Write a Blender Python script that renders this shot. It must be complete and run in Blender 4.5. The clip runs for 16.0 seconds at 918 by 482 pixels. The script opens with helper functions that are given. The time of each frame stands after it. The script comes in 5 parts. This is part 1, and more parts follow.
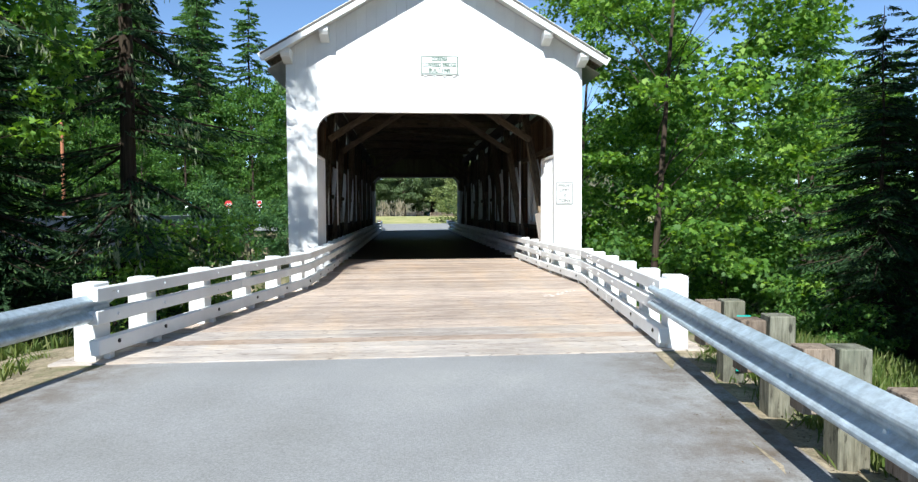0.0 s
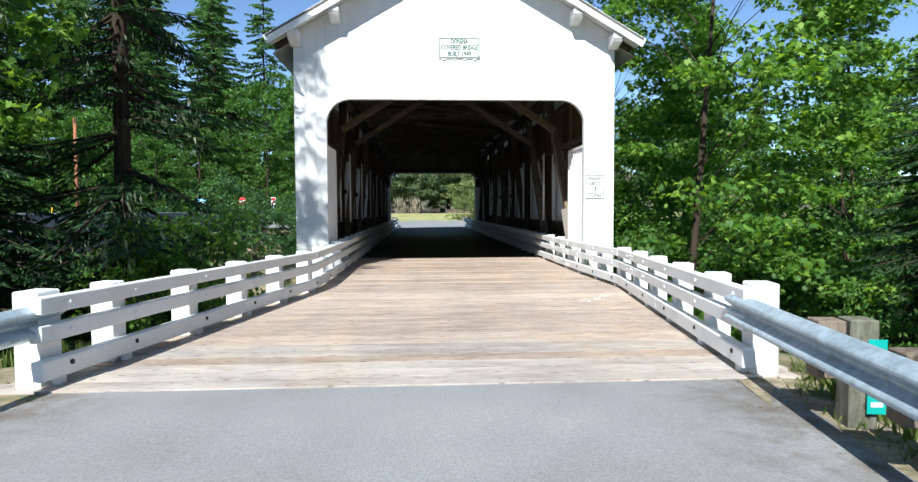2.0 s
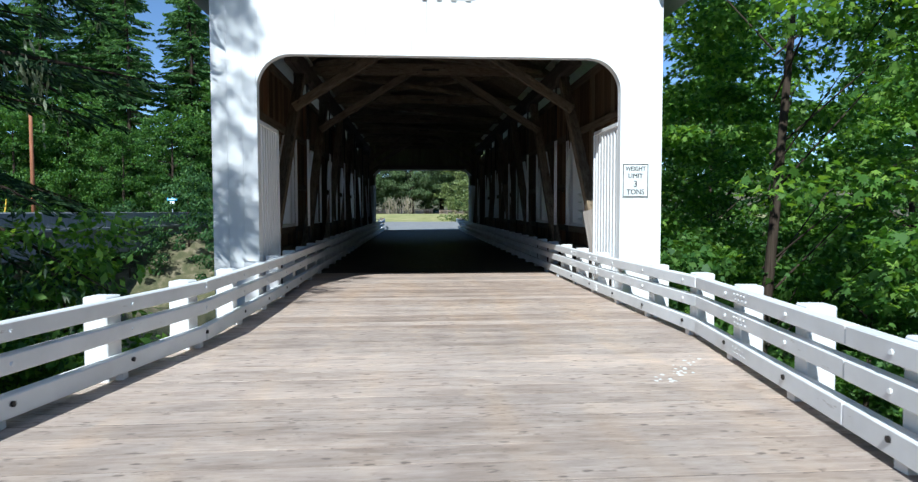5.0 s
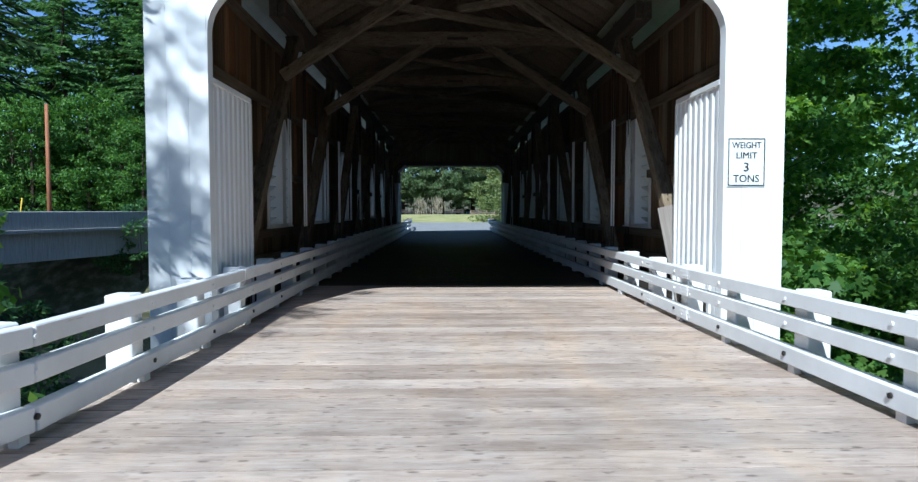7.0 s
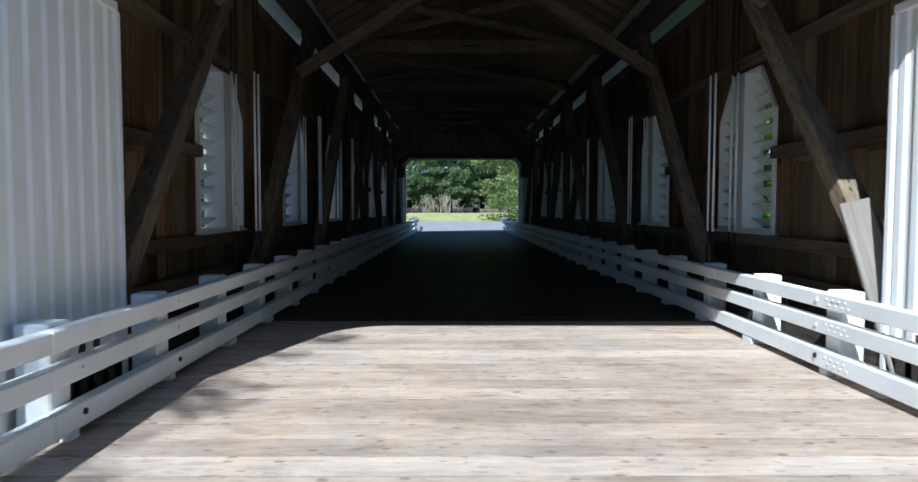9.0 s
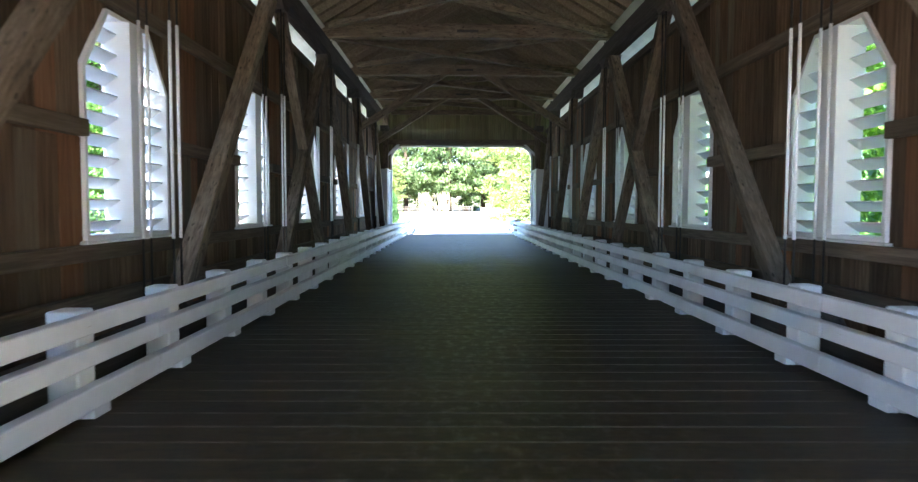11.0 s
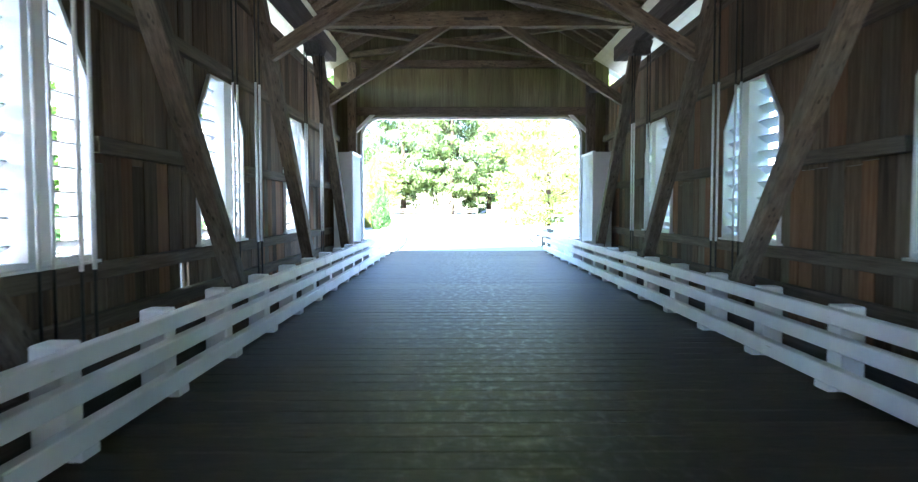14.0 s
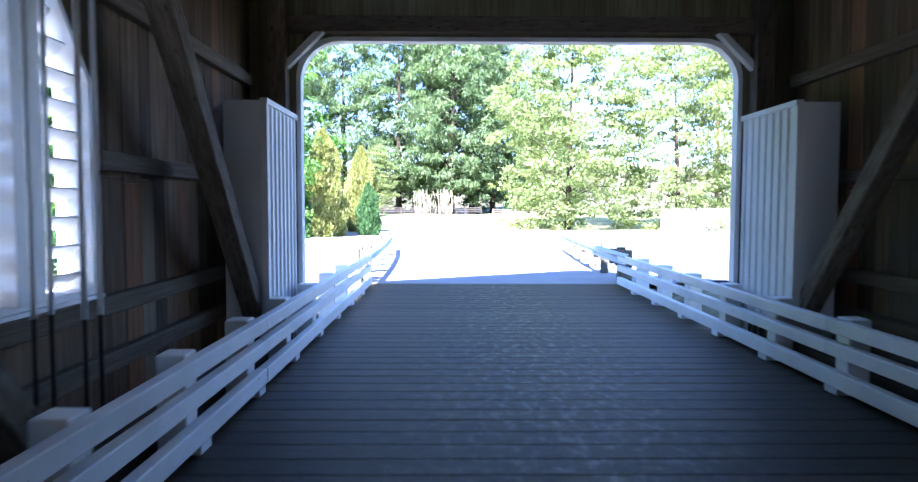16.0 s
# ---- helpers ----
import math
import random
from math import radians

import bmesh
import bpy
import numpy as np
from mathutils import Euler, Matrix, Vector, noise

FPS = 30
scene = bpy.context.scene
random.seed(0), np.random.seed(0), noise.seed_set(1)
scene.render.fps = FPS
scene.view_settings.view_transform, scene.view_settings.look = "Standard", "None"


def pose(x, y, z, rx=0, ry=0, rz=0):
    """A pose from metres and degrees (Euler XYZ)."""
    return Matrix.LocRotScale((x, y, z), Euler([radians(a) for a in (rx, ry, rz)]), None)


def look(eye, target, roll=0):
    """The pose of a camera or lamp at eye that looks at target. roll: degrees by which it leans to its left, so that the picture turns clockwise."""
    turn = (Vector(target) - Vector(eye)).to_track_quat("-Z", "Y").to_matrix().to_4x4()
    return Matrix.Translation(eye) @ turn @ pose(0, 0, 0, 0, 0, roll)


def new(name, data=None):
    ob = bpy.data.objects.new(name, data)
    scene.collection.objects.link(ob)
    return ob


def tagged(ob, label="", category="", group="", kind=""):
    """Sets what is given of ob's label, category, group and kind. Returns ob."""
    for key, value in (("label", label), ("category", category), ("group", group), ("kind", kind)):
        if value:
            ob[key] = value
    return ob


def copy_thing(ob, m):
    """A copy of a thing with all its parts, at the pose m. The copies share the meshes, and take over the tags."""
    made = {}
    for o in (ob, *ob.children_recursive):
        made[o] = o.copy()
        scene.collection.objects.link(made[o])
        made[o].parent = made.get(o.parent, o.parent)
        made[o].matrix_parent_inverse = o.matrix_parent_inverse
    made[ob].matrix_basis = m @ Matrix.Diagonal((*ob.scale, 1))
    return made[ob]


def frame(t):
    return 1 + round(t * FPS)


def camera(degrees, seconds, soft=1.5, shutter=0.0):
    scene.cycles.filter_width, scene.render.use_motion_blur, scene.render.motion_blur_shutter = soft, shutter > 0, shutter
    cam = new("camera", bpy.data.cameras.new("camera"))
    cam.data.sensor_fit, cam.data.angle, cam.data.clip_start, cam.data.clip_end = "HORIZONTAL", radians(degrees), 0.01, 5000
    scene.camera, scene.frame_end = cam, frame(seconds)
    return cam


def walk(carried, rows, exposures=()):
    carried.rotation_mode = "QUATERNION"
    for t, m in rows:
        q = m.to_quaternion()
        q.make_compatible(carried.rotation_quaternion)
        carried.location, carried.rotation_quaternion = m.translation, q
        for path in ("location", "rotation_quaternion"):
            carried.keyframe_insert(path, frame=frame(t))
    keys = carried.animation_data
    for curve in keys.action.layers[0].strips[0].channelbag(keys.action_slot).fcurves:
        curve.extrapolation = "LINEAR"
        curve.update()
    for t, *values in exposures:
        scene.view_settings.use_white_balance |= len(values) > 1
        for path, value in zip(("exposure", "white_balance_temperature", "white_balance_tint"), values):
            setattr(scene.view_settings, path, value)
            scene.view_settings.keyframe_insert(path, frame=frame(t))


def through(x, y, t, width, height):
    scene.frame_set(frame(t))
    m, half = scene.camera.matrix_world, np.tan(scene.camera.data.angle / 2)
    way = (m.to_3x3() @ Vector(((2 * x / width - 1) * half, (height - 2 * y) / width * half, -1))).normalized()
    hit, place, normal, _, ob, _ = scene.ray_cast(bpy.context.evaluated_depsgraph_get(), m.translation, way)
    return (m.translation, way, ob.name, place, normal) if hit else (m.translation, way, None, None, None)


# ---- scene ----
cam = camera(71.0, 16.0, soft=1.3, shutter=0.25)
PATH = [
    (0, (-0.827, -16.503, 1.523), (-0.662, -14.512, 1.432), -0.3),
    (0.5, (-0.832, -16.43, 1.514), (-0.667, -14.439, 1.422), -0.3),
    (1, (-0.827, -16.081, 1.5), (-0.665, -14.09, 1.403), -0.4),
    (1.5, (-0.832, -15.698, 1.477), (-0.682, -13.706, 1.379), -0.3),
    (2, (-0.856, -15.227, 1.474), (-0.739, -13.233, 1.375), -0.3),
    (2.5, (-0.872, -14.773, 1.459), (-0.765, -12.779, 1.361), -0.3),
    (3, (-0.869, -14.109, 1.478), (-0.745, -12.116, 1.377), -0.4),
    (5.5, (-0.347, -10.018, 1.502), (-0.213, -8.025, 1.405), -0.1),
    (6, (-0.278, -9.258, 1.463), (-0.237, -7.26, 1.37), 0.1),
    (6.5, (-0.226, -8.487, 1.423), (-0.19, -6.489, 1.334), -0.1),
    (7, (-0.253, -7.624, 1.417), (-0.216, -5.626, 1.322), 0.0),
    (7.5, (-0.265, -6.74, 1.407), (-0.229, -4.743, 1.311), 0.0),
    (8, (-0.334, -5.826, 1.423), (-0.324, -3.829, 1.323), -0.0),
    (8.5, (-0.399, -4.729, 1.421), (-0.388, -2.732, 1.319), 0.2),
    (9, (-0.412, -3.465, 1.403), (-0.398, -1.468, 1.303), 0.1),
    (11.5, (-0.276, 4.659, 1.423), (-0.262, 6.656, 1.318), 0.16),
    (12, (-0.265, 6.344, 1.436), (-0.254, 8.341, 1.334), 0.2),
    (12.5, (-0.295, 7.849, 1.46), (-0.282, 9.846, 1.361), 0.28),
    (13, (-0.367, 9.393, 1.486), (-0.354, 11.39, 1.387), 0.22),
    (13.5, (-0.372, 11.05, 1.522), (-0.36, 13.047, 1.42), 0.04),
    (14, (-0.416, 12.888, 1.544), (-0.408, 14.885, 1.443), -0.08),
    (14.5, (-0.597, 14.787, 1.654), (-0.584, 16.785, 1.547), 0.08),
    (15, (-0.658, 16.838, 1.713), (-0.651, 18.835, 1.601), 0.02),
    (15.5, (-0.765, 19.194, 1.771), (-0.758, 21.19, 1.654), 0.02),
    (16, (-0.905, 21.831, 1.775), (-0.888, 23.827, 1.665), 0.12),
]
EXPOSURES = [(0.0, 0.9, 6070, 5), (3.0, 0.74, 6000, 5), (5.5, 0.5, 5450, 3), (7.5, 0.62, 5250, 3), (8.5, 0.73, 5200, 2), (9.2, 1.0, 5320, 2), (11.3, 4.8, 6200, 12), (12.5, 5.45, 6150, 12), (13.0, 5.25, 6120, 12), (14.2, 5.15, 5950, 14), (15.0, 4.85, 5850, 18), (15.5, 4.25, 5700, 21), (16.0, 3.42, 5420, 24)]
walk(cam, [(t, look(eye, target, roll)) for t, eye, target, roll in PATH], EXPOSURES)

# ---------------------------------------------------------------- light
SUN_DIR = Vector((0.33, 1.04, -1.0))          # the way the light travels
world = bpy.data.worlds.new("sky")
scene.world = world
world.use_nodes = True
wn = world.node_tree
sky = wn.nodes.new("ShaderNodeTexSky")
sky.sky_type, sky.sun_disc = 'NISHITA', False
sky.air_density, sky.dust_density, sky.ozone_density = 0.7, 0.0, 2.2
sky.sun_elevation = math.asin(-SUN_DIR.normalized().z)
sky.sun_rotation = math.atan2(-SUN_DIR.x, -SUN_DIR.y)
wn.links.new(sky.outputs[0], wn.nodes["Background"].inputs[0])
wn.nodes["Background"].inputs[1].default_value = 0.10
sun = new("sun", bpy.data.lights.new("sun", "SUN"))
sun.data.energy, sun.data.angle, sun.data.color = 4.8, radians(0.55), (1.0, 0.96, 0.90)
sun.matrix_world = look(-SUN_DIR * 20, (0, 0, 0))


# ---------------------------------------------------------------- materials
def start(name):
    m = bpy.data.materials.new(name)
    m.use_nodes = True
    return m, m.node_tree.nodes, m.node_tree.links, m.node_tree.nodes["Principled BSDF"]


def coords(n, l, scale, wander=0.0):
    """Object coordinates, stretched, and shifted by a random amount for each piece."""
    tc, mp = n.new("ShaderNodeTexCoord"), n.new("ShaderNodeMapping")
    mp.inputs["Scale"].default_value = scale
    l.new(tc.outputs["Object"], mp.inputs["Vector"])
    if wander:
        info, mul = n.new("ShaderNodeObjectInfo"), n.new("ShaderNodeMath")
        mul.operation, mul.inputs[1].default_value = 'MULTIPLY', wander
        l.new(info.outputs["Random"], mul.inputs[0])
        l.new(mul.outputs[0], mp.inputs["Location"])
    return mp.outputs["Vector"]


def noise_tex(n, l, vec, scale, detail=5, rough=0.6):
    t = n.new("ShaderNodeTexNoise")
    t.inputs["Scale"].default_value, t.inputs["Detail"].default_value, t.inputs["Roughness"].default_value = scale, detail, rough
    l.new(vec, t.inputs["Vector"])
    return t.outputs["Fac"]


def ramp(n, l, fac, stops):
    r = n.new("ShaderNodeValToRGB")
    e = r.color_ramp.elements
    while len(e) < len(stops):
        e.new(0.5)
    for i, (p, c) in enumerate(stops):
        e[i].position, e[i].color = p, (*c, 1)
    l.new(fac, r.inputs[0])
    return r.outputs[0]


def mix(n, l, a, b, fac, how='MIX'):
    x = n.new("ShaderNodeMix")
    x.data_type, x.blend_type = 'RGBA', how
    for socket, v in ((x.inputs[0], fac), (x.inputs[6], a), (x.inputs[7], b)):
        if isinstance(v, (int, float)):
            socket.default_value = v
        elif isinstance(v, tuple):
            socket.default_value = (*v, 1)
        else:
            l.new(v, socket)
    return x.outputs[2]


def bump(n, l, height, strength, dist=0.01):
    b = n.new("ShaderNodeBump")
    b.inputs["Strength"].default_value, b.inputs["Distance"].default_value = strength, dist
    l.new(height, b.inputs["Height"])
    return b.outputs[0]


def wood(name, dark, mid, light, along, rough=0.8, spread=0.5, spec=0.3, stain=(0.5, 0.5, 0.5), bumps=0.5, checks=False, polished=False):
    """Weathered timber whose grain runs along one axis ('x', 'y' or 'z')."""
    m, n, l, p = start(name)
    s = [14.0, 14.0, 14.0]
    s["xyz".index(along)] = 2.4 if checks else 0.7
    v = coords(n, l, s, 37.0)
    g = noise_tex(n, l, v, 1.6, 8, 0.7)
    c = ramp(n, l, g, [(0.28, dark), (0.5, mid), (0.74, light)])
    big = noise_tex(n, l, coords(n, l, (0.9, 0.9, 0.9), 11.0), 1.0, 4)
    c = mix(n, l, c, stain, ramp(n, l, big, [(0.45, (0, 0, 0)), (0.8, (0.55, 0.55, 0.55))]), 'MIX')
    if checks:                                  # drying cracks, knots and scuffed patches
        s = [24.0, 24.0, 24.0]
        s["xyz".index(along)] = 6.5
        crack = noise_tex(n, l, coords(n, l, s, 53.0), 1.5, 3, 0.5)
        c = mix(n, l, c, tuple(x * 0.35 for x in dark), ramp(n, l, crack, [(0.63, (0, 0, 0)), (0.69, (0.62, 0.62, 0.62))]))
        s = [7.0, 7.0, 7.0]
        s["xyz".index(along)] = 3.0
        knot = noise_tex(n, l, coords(n, l, s, 71.0), 1.0, 2, 0.4)
        c = mix(n, l, c, dark, ramp(n, l, knot, [(0.64, (0, 0, 0)), (0.72, (0.7, 0.7, 0.7))]))
        s = [2.2, 2.2, 2.2]
        s["xyz".index(along)] = 0.8
        scuff = noise_tex(n, l, coords(n, l, s, 5.0), 1.0, 6, 0.65)
        c = mix(n, l, c, ramp(n, l, scuff, [(0.32, (0.74, 0.72, 0.70)), (0.5, (1, 1, 1)), (0.68, (1.22, 1.2, 1.17))]), 1.0, 'MULTIPLY')
        s = [150.0, 150.0, 150.0]
        s["xyz".index(along)] = 3.5
        fine = noise_tex(n, l, coords(n, l, s, 19.0), 1.0, 4, 0.6)
        c = mix(n, l, c, ramp(n, l, fine, [(0.30, (0.76, 0.74, 0.72)), (0.48, (1, 1, 1)), (0.70, (1.12, 1.11, 1.10))]), 1.0, 'MULTIPLY')
        s = [11.0, 11.0, 11.0]
        s["xyz".index(along)] = 4.2
        dots = n.new("ShaderNodeTexVoronoi")
        dots.inputs["Scale"].default_value = 1.0
        l.new(coords(n, l, s, 31.0), dots.inputs["Vector"])
        c = mix(n, l, c, tuple(x * 0.4 for x in dark), ramp(n, l, dots.outputs["Distance"], [(0.10, (0.8, 0.8, 0.8)), (0.17, (0, 0, 0))]))
        geo, mp = n.new("ShaderNodeNewGeometry"), n.new("ShaderNodeMapping")
        mp.inputs["Scale"].default_value = (1.5, 0.3, 1.0)
        l.new(geo.outputs["Position"], mp.inputs["Vector"])
        track = noise_tex(n, l, mp.outputs["Vector"], 1.0, 5, 0.6)
        c = mix(n, l, c, ramp(n, l, track, [(0.36, (0.93, 0.93, 0.94)), (0.5, (1, 1, 1)), (0.62, (1.06, 1.02, 0.96)), (0.72, (1.12, 1.06, 0.97))]), 1.0, 'MULTIPLY')
    info, mr = n.new("ShaderNodeObjectInfo"), n.new("ShaderNodeMapRange")
    l.new(info.outputs["Random"], mr.inputs[0])
    mr.inputs[3].default_value, mr.inputs[4].default_value = 1 - spread, 1 + spread * 0.6
    hsv = n.new("ShaderNodeHueSaturation")
    l.new(mr.outputs[0], hsv.inputs["Value"])
    l.new(c, hsv.inputs["Color"])
    l.new(hsv.outputs[0], p.inputs["Base Color"])
    p.inputs["Roughness"].default_value = rough
    p.inputs["Specular IOR Level"].default_value = spec
    if polished:                                # a lane rubbed smooth by wheels and feet, in spots
        geo, sep = n.new("ShaderNodeNewGeometry"), n.new("ShaderNodeSeparateXYZ")
        l.new(geo.outputs["Position"], sep.inputs[0])
        mid_, lane = n.new("ShaderNodeMath"), n.new("ShaderNodeMapRange")
        mid_.operation = 'ABSOLUTE'
        l.new(sep.outputs["X"], mid_.inputs[0])
        l.new(mid_.outputs[0], lane.inputs[0])
        for k, val in ((1, 0.3), (2, 1.9), (3, 0.8), (4, 0.05)):
            lane.inputs[k].default_value = val
        mp = n.new("ShaderNodeMapping")
        mp.inputs["Scale"].default_value = (10.0, 7.0, 1.0)
        l.new(geo.outputs["Position"], mp.inputs["Vector"])
        spots = ramp(n, l, noise_tex(n, l, mp.outputs["Vector"], 1.0, 5, 0.65), [(0.49, (0, 0, 0)), (0.66, (1, 1, 1))])
        rub, out = n.new("ShaderNodeMath"), n.new("ShaderNodeMapRange")
        rub.operation = 'MULTIPLY'
        l.new(spots, rub.inputs[0])
        l.new(lane.outputs[0], rub.inputs[1])
        l.new(rub.outputs[0], out.inputs[0])
        out.inputs[3].default_value, out.inputs[4].default_value = rough, 0.30
        l.new(out.outputs[0], p.inputs["Roughness"])
    l.new(bump(n, l, g, bumps, 0.008), p.inputs["Normal"])
    return m


def paint(name, colour=(0.8, 0.8, 0.79), worn=(0.42, 0.38, 0.33), wear=0.66, along="y", dirt=0.25):
    """White house paint on boards, with dirt and cracked spots."""
    m, n, l, p = start(name)
    s = [9.0, 9.0, 9.0]
    s["xyz".index(along)] = 0.9
    g = noise_tex(n, l, coords(n, l, s, 23.0), 2.2, 8, 0.7)
    big = noise_tex(n, l, coords(n, l, (1, 1, 1), 7.0), 1.3, 5)
    c = mix(n, l, colour, tuple(x * 0.72 for x in colour), ramp(n, l, big, [(0.4, (0, 0, 0)), (0.75, (dirt * 3, dirt * 3, dirt * 3))]))
    c = mix(n, l, c, worn, ramp(n, l, g, [(wear, (0, 0, 0)), (wear + 0.05, (0.8, 0.8, 0.8))]))
    l.new(c, p.inputs["Base Color"])
    p.inputs["Roughness"].default_value = 0.55
    l.new(bump(n, l, g, 0.25, 0.004), p.inputs["Normal"])
    return m


def leafy(name, a, b, c, through=0.35, rough=0.55, inner=(1.5, 1.45, 0.5), gloss=0.35):
    m, n, l, p = start(name)
    geo = n.new("ShaderNodeNewGeometry")
    col = ramp(n, l, geo.outputs["Random Per Island"], [(0.0, a), (0.55, b), (1.0, c)])
    big = noise_tex(n, l, coords(n, l, (1, 1, 1), 9.0), 0.55, 3)
    col = mix(n, l, col, a, ramp(n, l, big, [(0.4, (0, 0, 0)), (0.7, (0.6, 0.6, 0.6))]))
    l.new(col, p.inputs["Base Color"])
    p.inputs["Roughness"].default_value = rough
    p.inputs["Specular IOR Level"].default_value = gloss
    tr, ad = n.new("ShaderNodeBsdfTranslucent"), n.new("ShaderNodeMixShader")
    l.new(mix(n, l, col, inner, 1.0, 'MULTIPLY'), tr.inputs[0])
    ad.inputs[0].default_value = through
    l.new(p.outputs[0], ad.inputs[1])
    l.new(tr.outputs[0], ad.inputs[2])
    l.new(ad.outputs[0], n["Material Output"].inputs[0])
    return m


def mottled(name, a, b, c, scale, rough=0.9, fine=60.0, bumps=0.4, metal=0.0, dist=0.02, dirty_lean=None):
    """Stony or earthy ground; dirty_lean: brown dirt trodden in along the edges of a way that leans so."""
    m, n, l, p = start(name)
    v = coords(n, l, (1, 1, 1))
    big = noise_tex(n, l, v, scale, 6)
    col = ramp(n, l, big, [(0.3, a), (0.5, b), (0.72, c)])
    f = noise_tex(n, l, v, fine, 4, 0.7)
    col = mix(n, l, col, ramp(n, l, f, [(0.3, (0.45, 0.45, 0.45)), (0.7, (1.35, 1.35, 1.35))]), 0.6, 'MULTIPLY')
    if dirty_lean is not None:
        sep, lean, off, size, edge, wet = (n.new("ShaderNodeSeparateXYZ"), n.new("ShaderNodeMath"), n.new("ShaderNodeMath"), n.new("ShaderNodeMath"), n.new("ShaderNodeMapRange"), n.new("ShaderNodeMath"))
        l.new(v, sep.inputs[0])
        lean.operation, lean.inputs[1].default_value = 'MULTIPLY_ADD', -dirty_lean
        lean.inputs[2].default_value = -dirty_lean * 3.8
        l.new(sep.outputs["Y"], lean.inputs[0])
        off.operation, size.operation, wet.operation = 'ADD', 'ABSOLUTE', 'MULTIPLY'
        l.new(sep.outputs["X"], off.inputs[0])
        l.new(lean.outputs[0], off.inputs[1])
        l.new(off.outputs[0], size.inputs[0])
        l.new(size.outputs[0], edge.inputs[0])
        edge.inputs[1].default_value, edge.inputs[2].default_value = 1.7, 2.75
        stain = ramp(n, l, noise_tex(n, l, v, 2.6, 7, 0.7), [(0.38, (0, 0, 0)), (0.62, (1, 1, 1))])
        l.new(edge.outputs[0], wet.inputs[0])
        l.new(stain, wet.inputs[1])
        col = mix(n, l, col, (0.115, 0.085, 0.060), wet.outputs[0])
    l.new(col, p.inputs["Base Color"])
    p.inputs["Roughness"].default_value, p.inputs["Metallic"].default_value = rough, metal
    l.new(bump(n, l, f, bumps, dist), p.inputs["Normal"])
    return m


def plain(name, colour, rough=0.6, metal=0.0):
    m, n, l, p = start(name)
    g = noise_tex(n, l, coords(n, l, (1, 1, 1)), 6.0, 5)
    l.new(mix(n, l, colour, tuple(x * 0.75 for x in colour), ramp(n, l, g, [(0.35, (0, 0, 0)), (0.75, (1, 1, 1))])), p.inputs["Base Color"])
    p.inputs["Roughness"].default_value, p.inputs["Metallic"].default_value = rough, metal
    return m


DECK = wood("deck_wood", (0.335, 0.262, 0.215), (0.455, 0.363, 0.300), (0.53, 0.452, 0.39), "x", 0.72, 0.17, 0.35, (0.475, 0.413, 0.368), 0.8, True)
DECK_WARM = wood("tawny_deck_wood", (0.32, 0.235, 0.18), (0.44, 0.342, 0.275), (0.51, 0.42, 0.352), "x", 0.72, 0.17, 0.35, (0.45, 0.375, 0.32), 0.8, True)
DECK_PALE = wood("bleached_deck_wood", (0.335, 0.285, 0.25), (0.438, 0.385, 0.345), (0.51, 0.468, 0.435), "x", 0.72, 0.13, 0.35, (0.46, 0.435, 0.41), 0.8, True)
# unbleached wood under the roof, darkened further: shade is put into the colour
DECK_IN = wood("sheltered_shaded_deck_wood", (0.016, 0.0108, 0.0040), (0.036, 0.0245, 0.0088), (0.070, 0.049, 0.018), "x", 0.60, 0.38, 0.34, (0.037, 0.028, 0.0118), 0.8, True, True)
SIDING = wood("siding_wood", (0.046, 0.026, 0.014), (0.125, 0.080, 0.046), (0.225, 0.158, 0.100), "z", 0.85, 0.5, 0.2, (0.145, 0.120, 0.080))
SIDING_RED = wood("reddish_siding_wood", (0.115, 0.052, 0.024), (0.225, 0.112, 0.054), (0.30, 0.172, 0.095), "z", 0.85, 0.35, 0.2, (0.172, 0.120, 0.080))
TIMBER = wood("truss_timber", (0.062, 0.048, 0.034), (0.148, 0.118, 0.085), (0.250, 0.208, 0.155), "z", 0.85, 0.25, 0.2, (0.135, 0.125, 0.090), 0.5, True)
BEAM = wood("beam_timber", (0.080, 0.060, 0.042), (0.160, 0.126, 0.090), (0.240, 0.196, 0.144), "x", 0.85, 0.25, 0.2, (0.150, 0.130, 0.098), 0.5, True)
SIDING_PALE = wood("pale_siding_wood", (0.085, 0.060, 0.038), (0.165, 0.125, 0.083), (0.25, 0.205, 0.145), "z", 0.85, 0.35, 0.2, (0.20, 0.20, 0.13))
GIRT = wood("girt_timber", (0.060, 0.044, 0.030), (0.125, 0.096, 0.067), (0.205, 0.165, 0.120), "y", 0.85, 0.25, 0.2, (0.125, 0.115, 0.075))
CHORD = wood("chord_timber", (0.043, 0.036, 0.030), (0.076, 0.064, 0.053), (0.119, 0.102, 0.085), "y", 0.85, 0.2, 0.2, (0.068, 0.064, 0.060))
SHEATH = wood("roof_boards", (0.125, 0.096, 0.068), (0.212, 0.168, 0.122), (0.297, 0.244, 0.184), "y", 0.85, 0.2, 0.2, (0.111, 0.098, 0.074))
MOSSY = wood("mossy_boards", (0.085, 0.072, 0.043), (0.170, 0.145, 0.081), (0.246, 0.221, 0.128), "z", 0.85, 0.35, 0.2, (0.170, 0.187, 0.085))
POSTWOOD = wood("post_wood", (0.055, 0.052, 0.040), (0.155, 0.150, 0.115), (0.25, 0.24, 0.19), "z", 0.85, 0.3, 0.2, (0.14, 0.165, 0.12), 0.9, True)
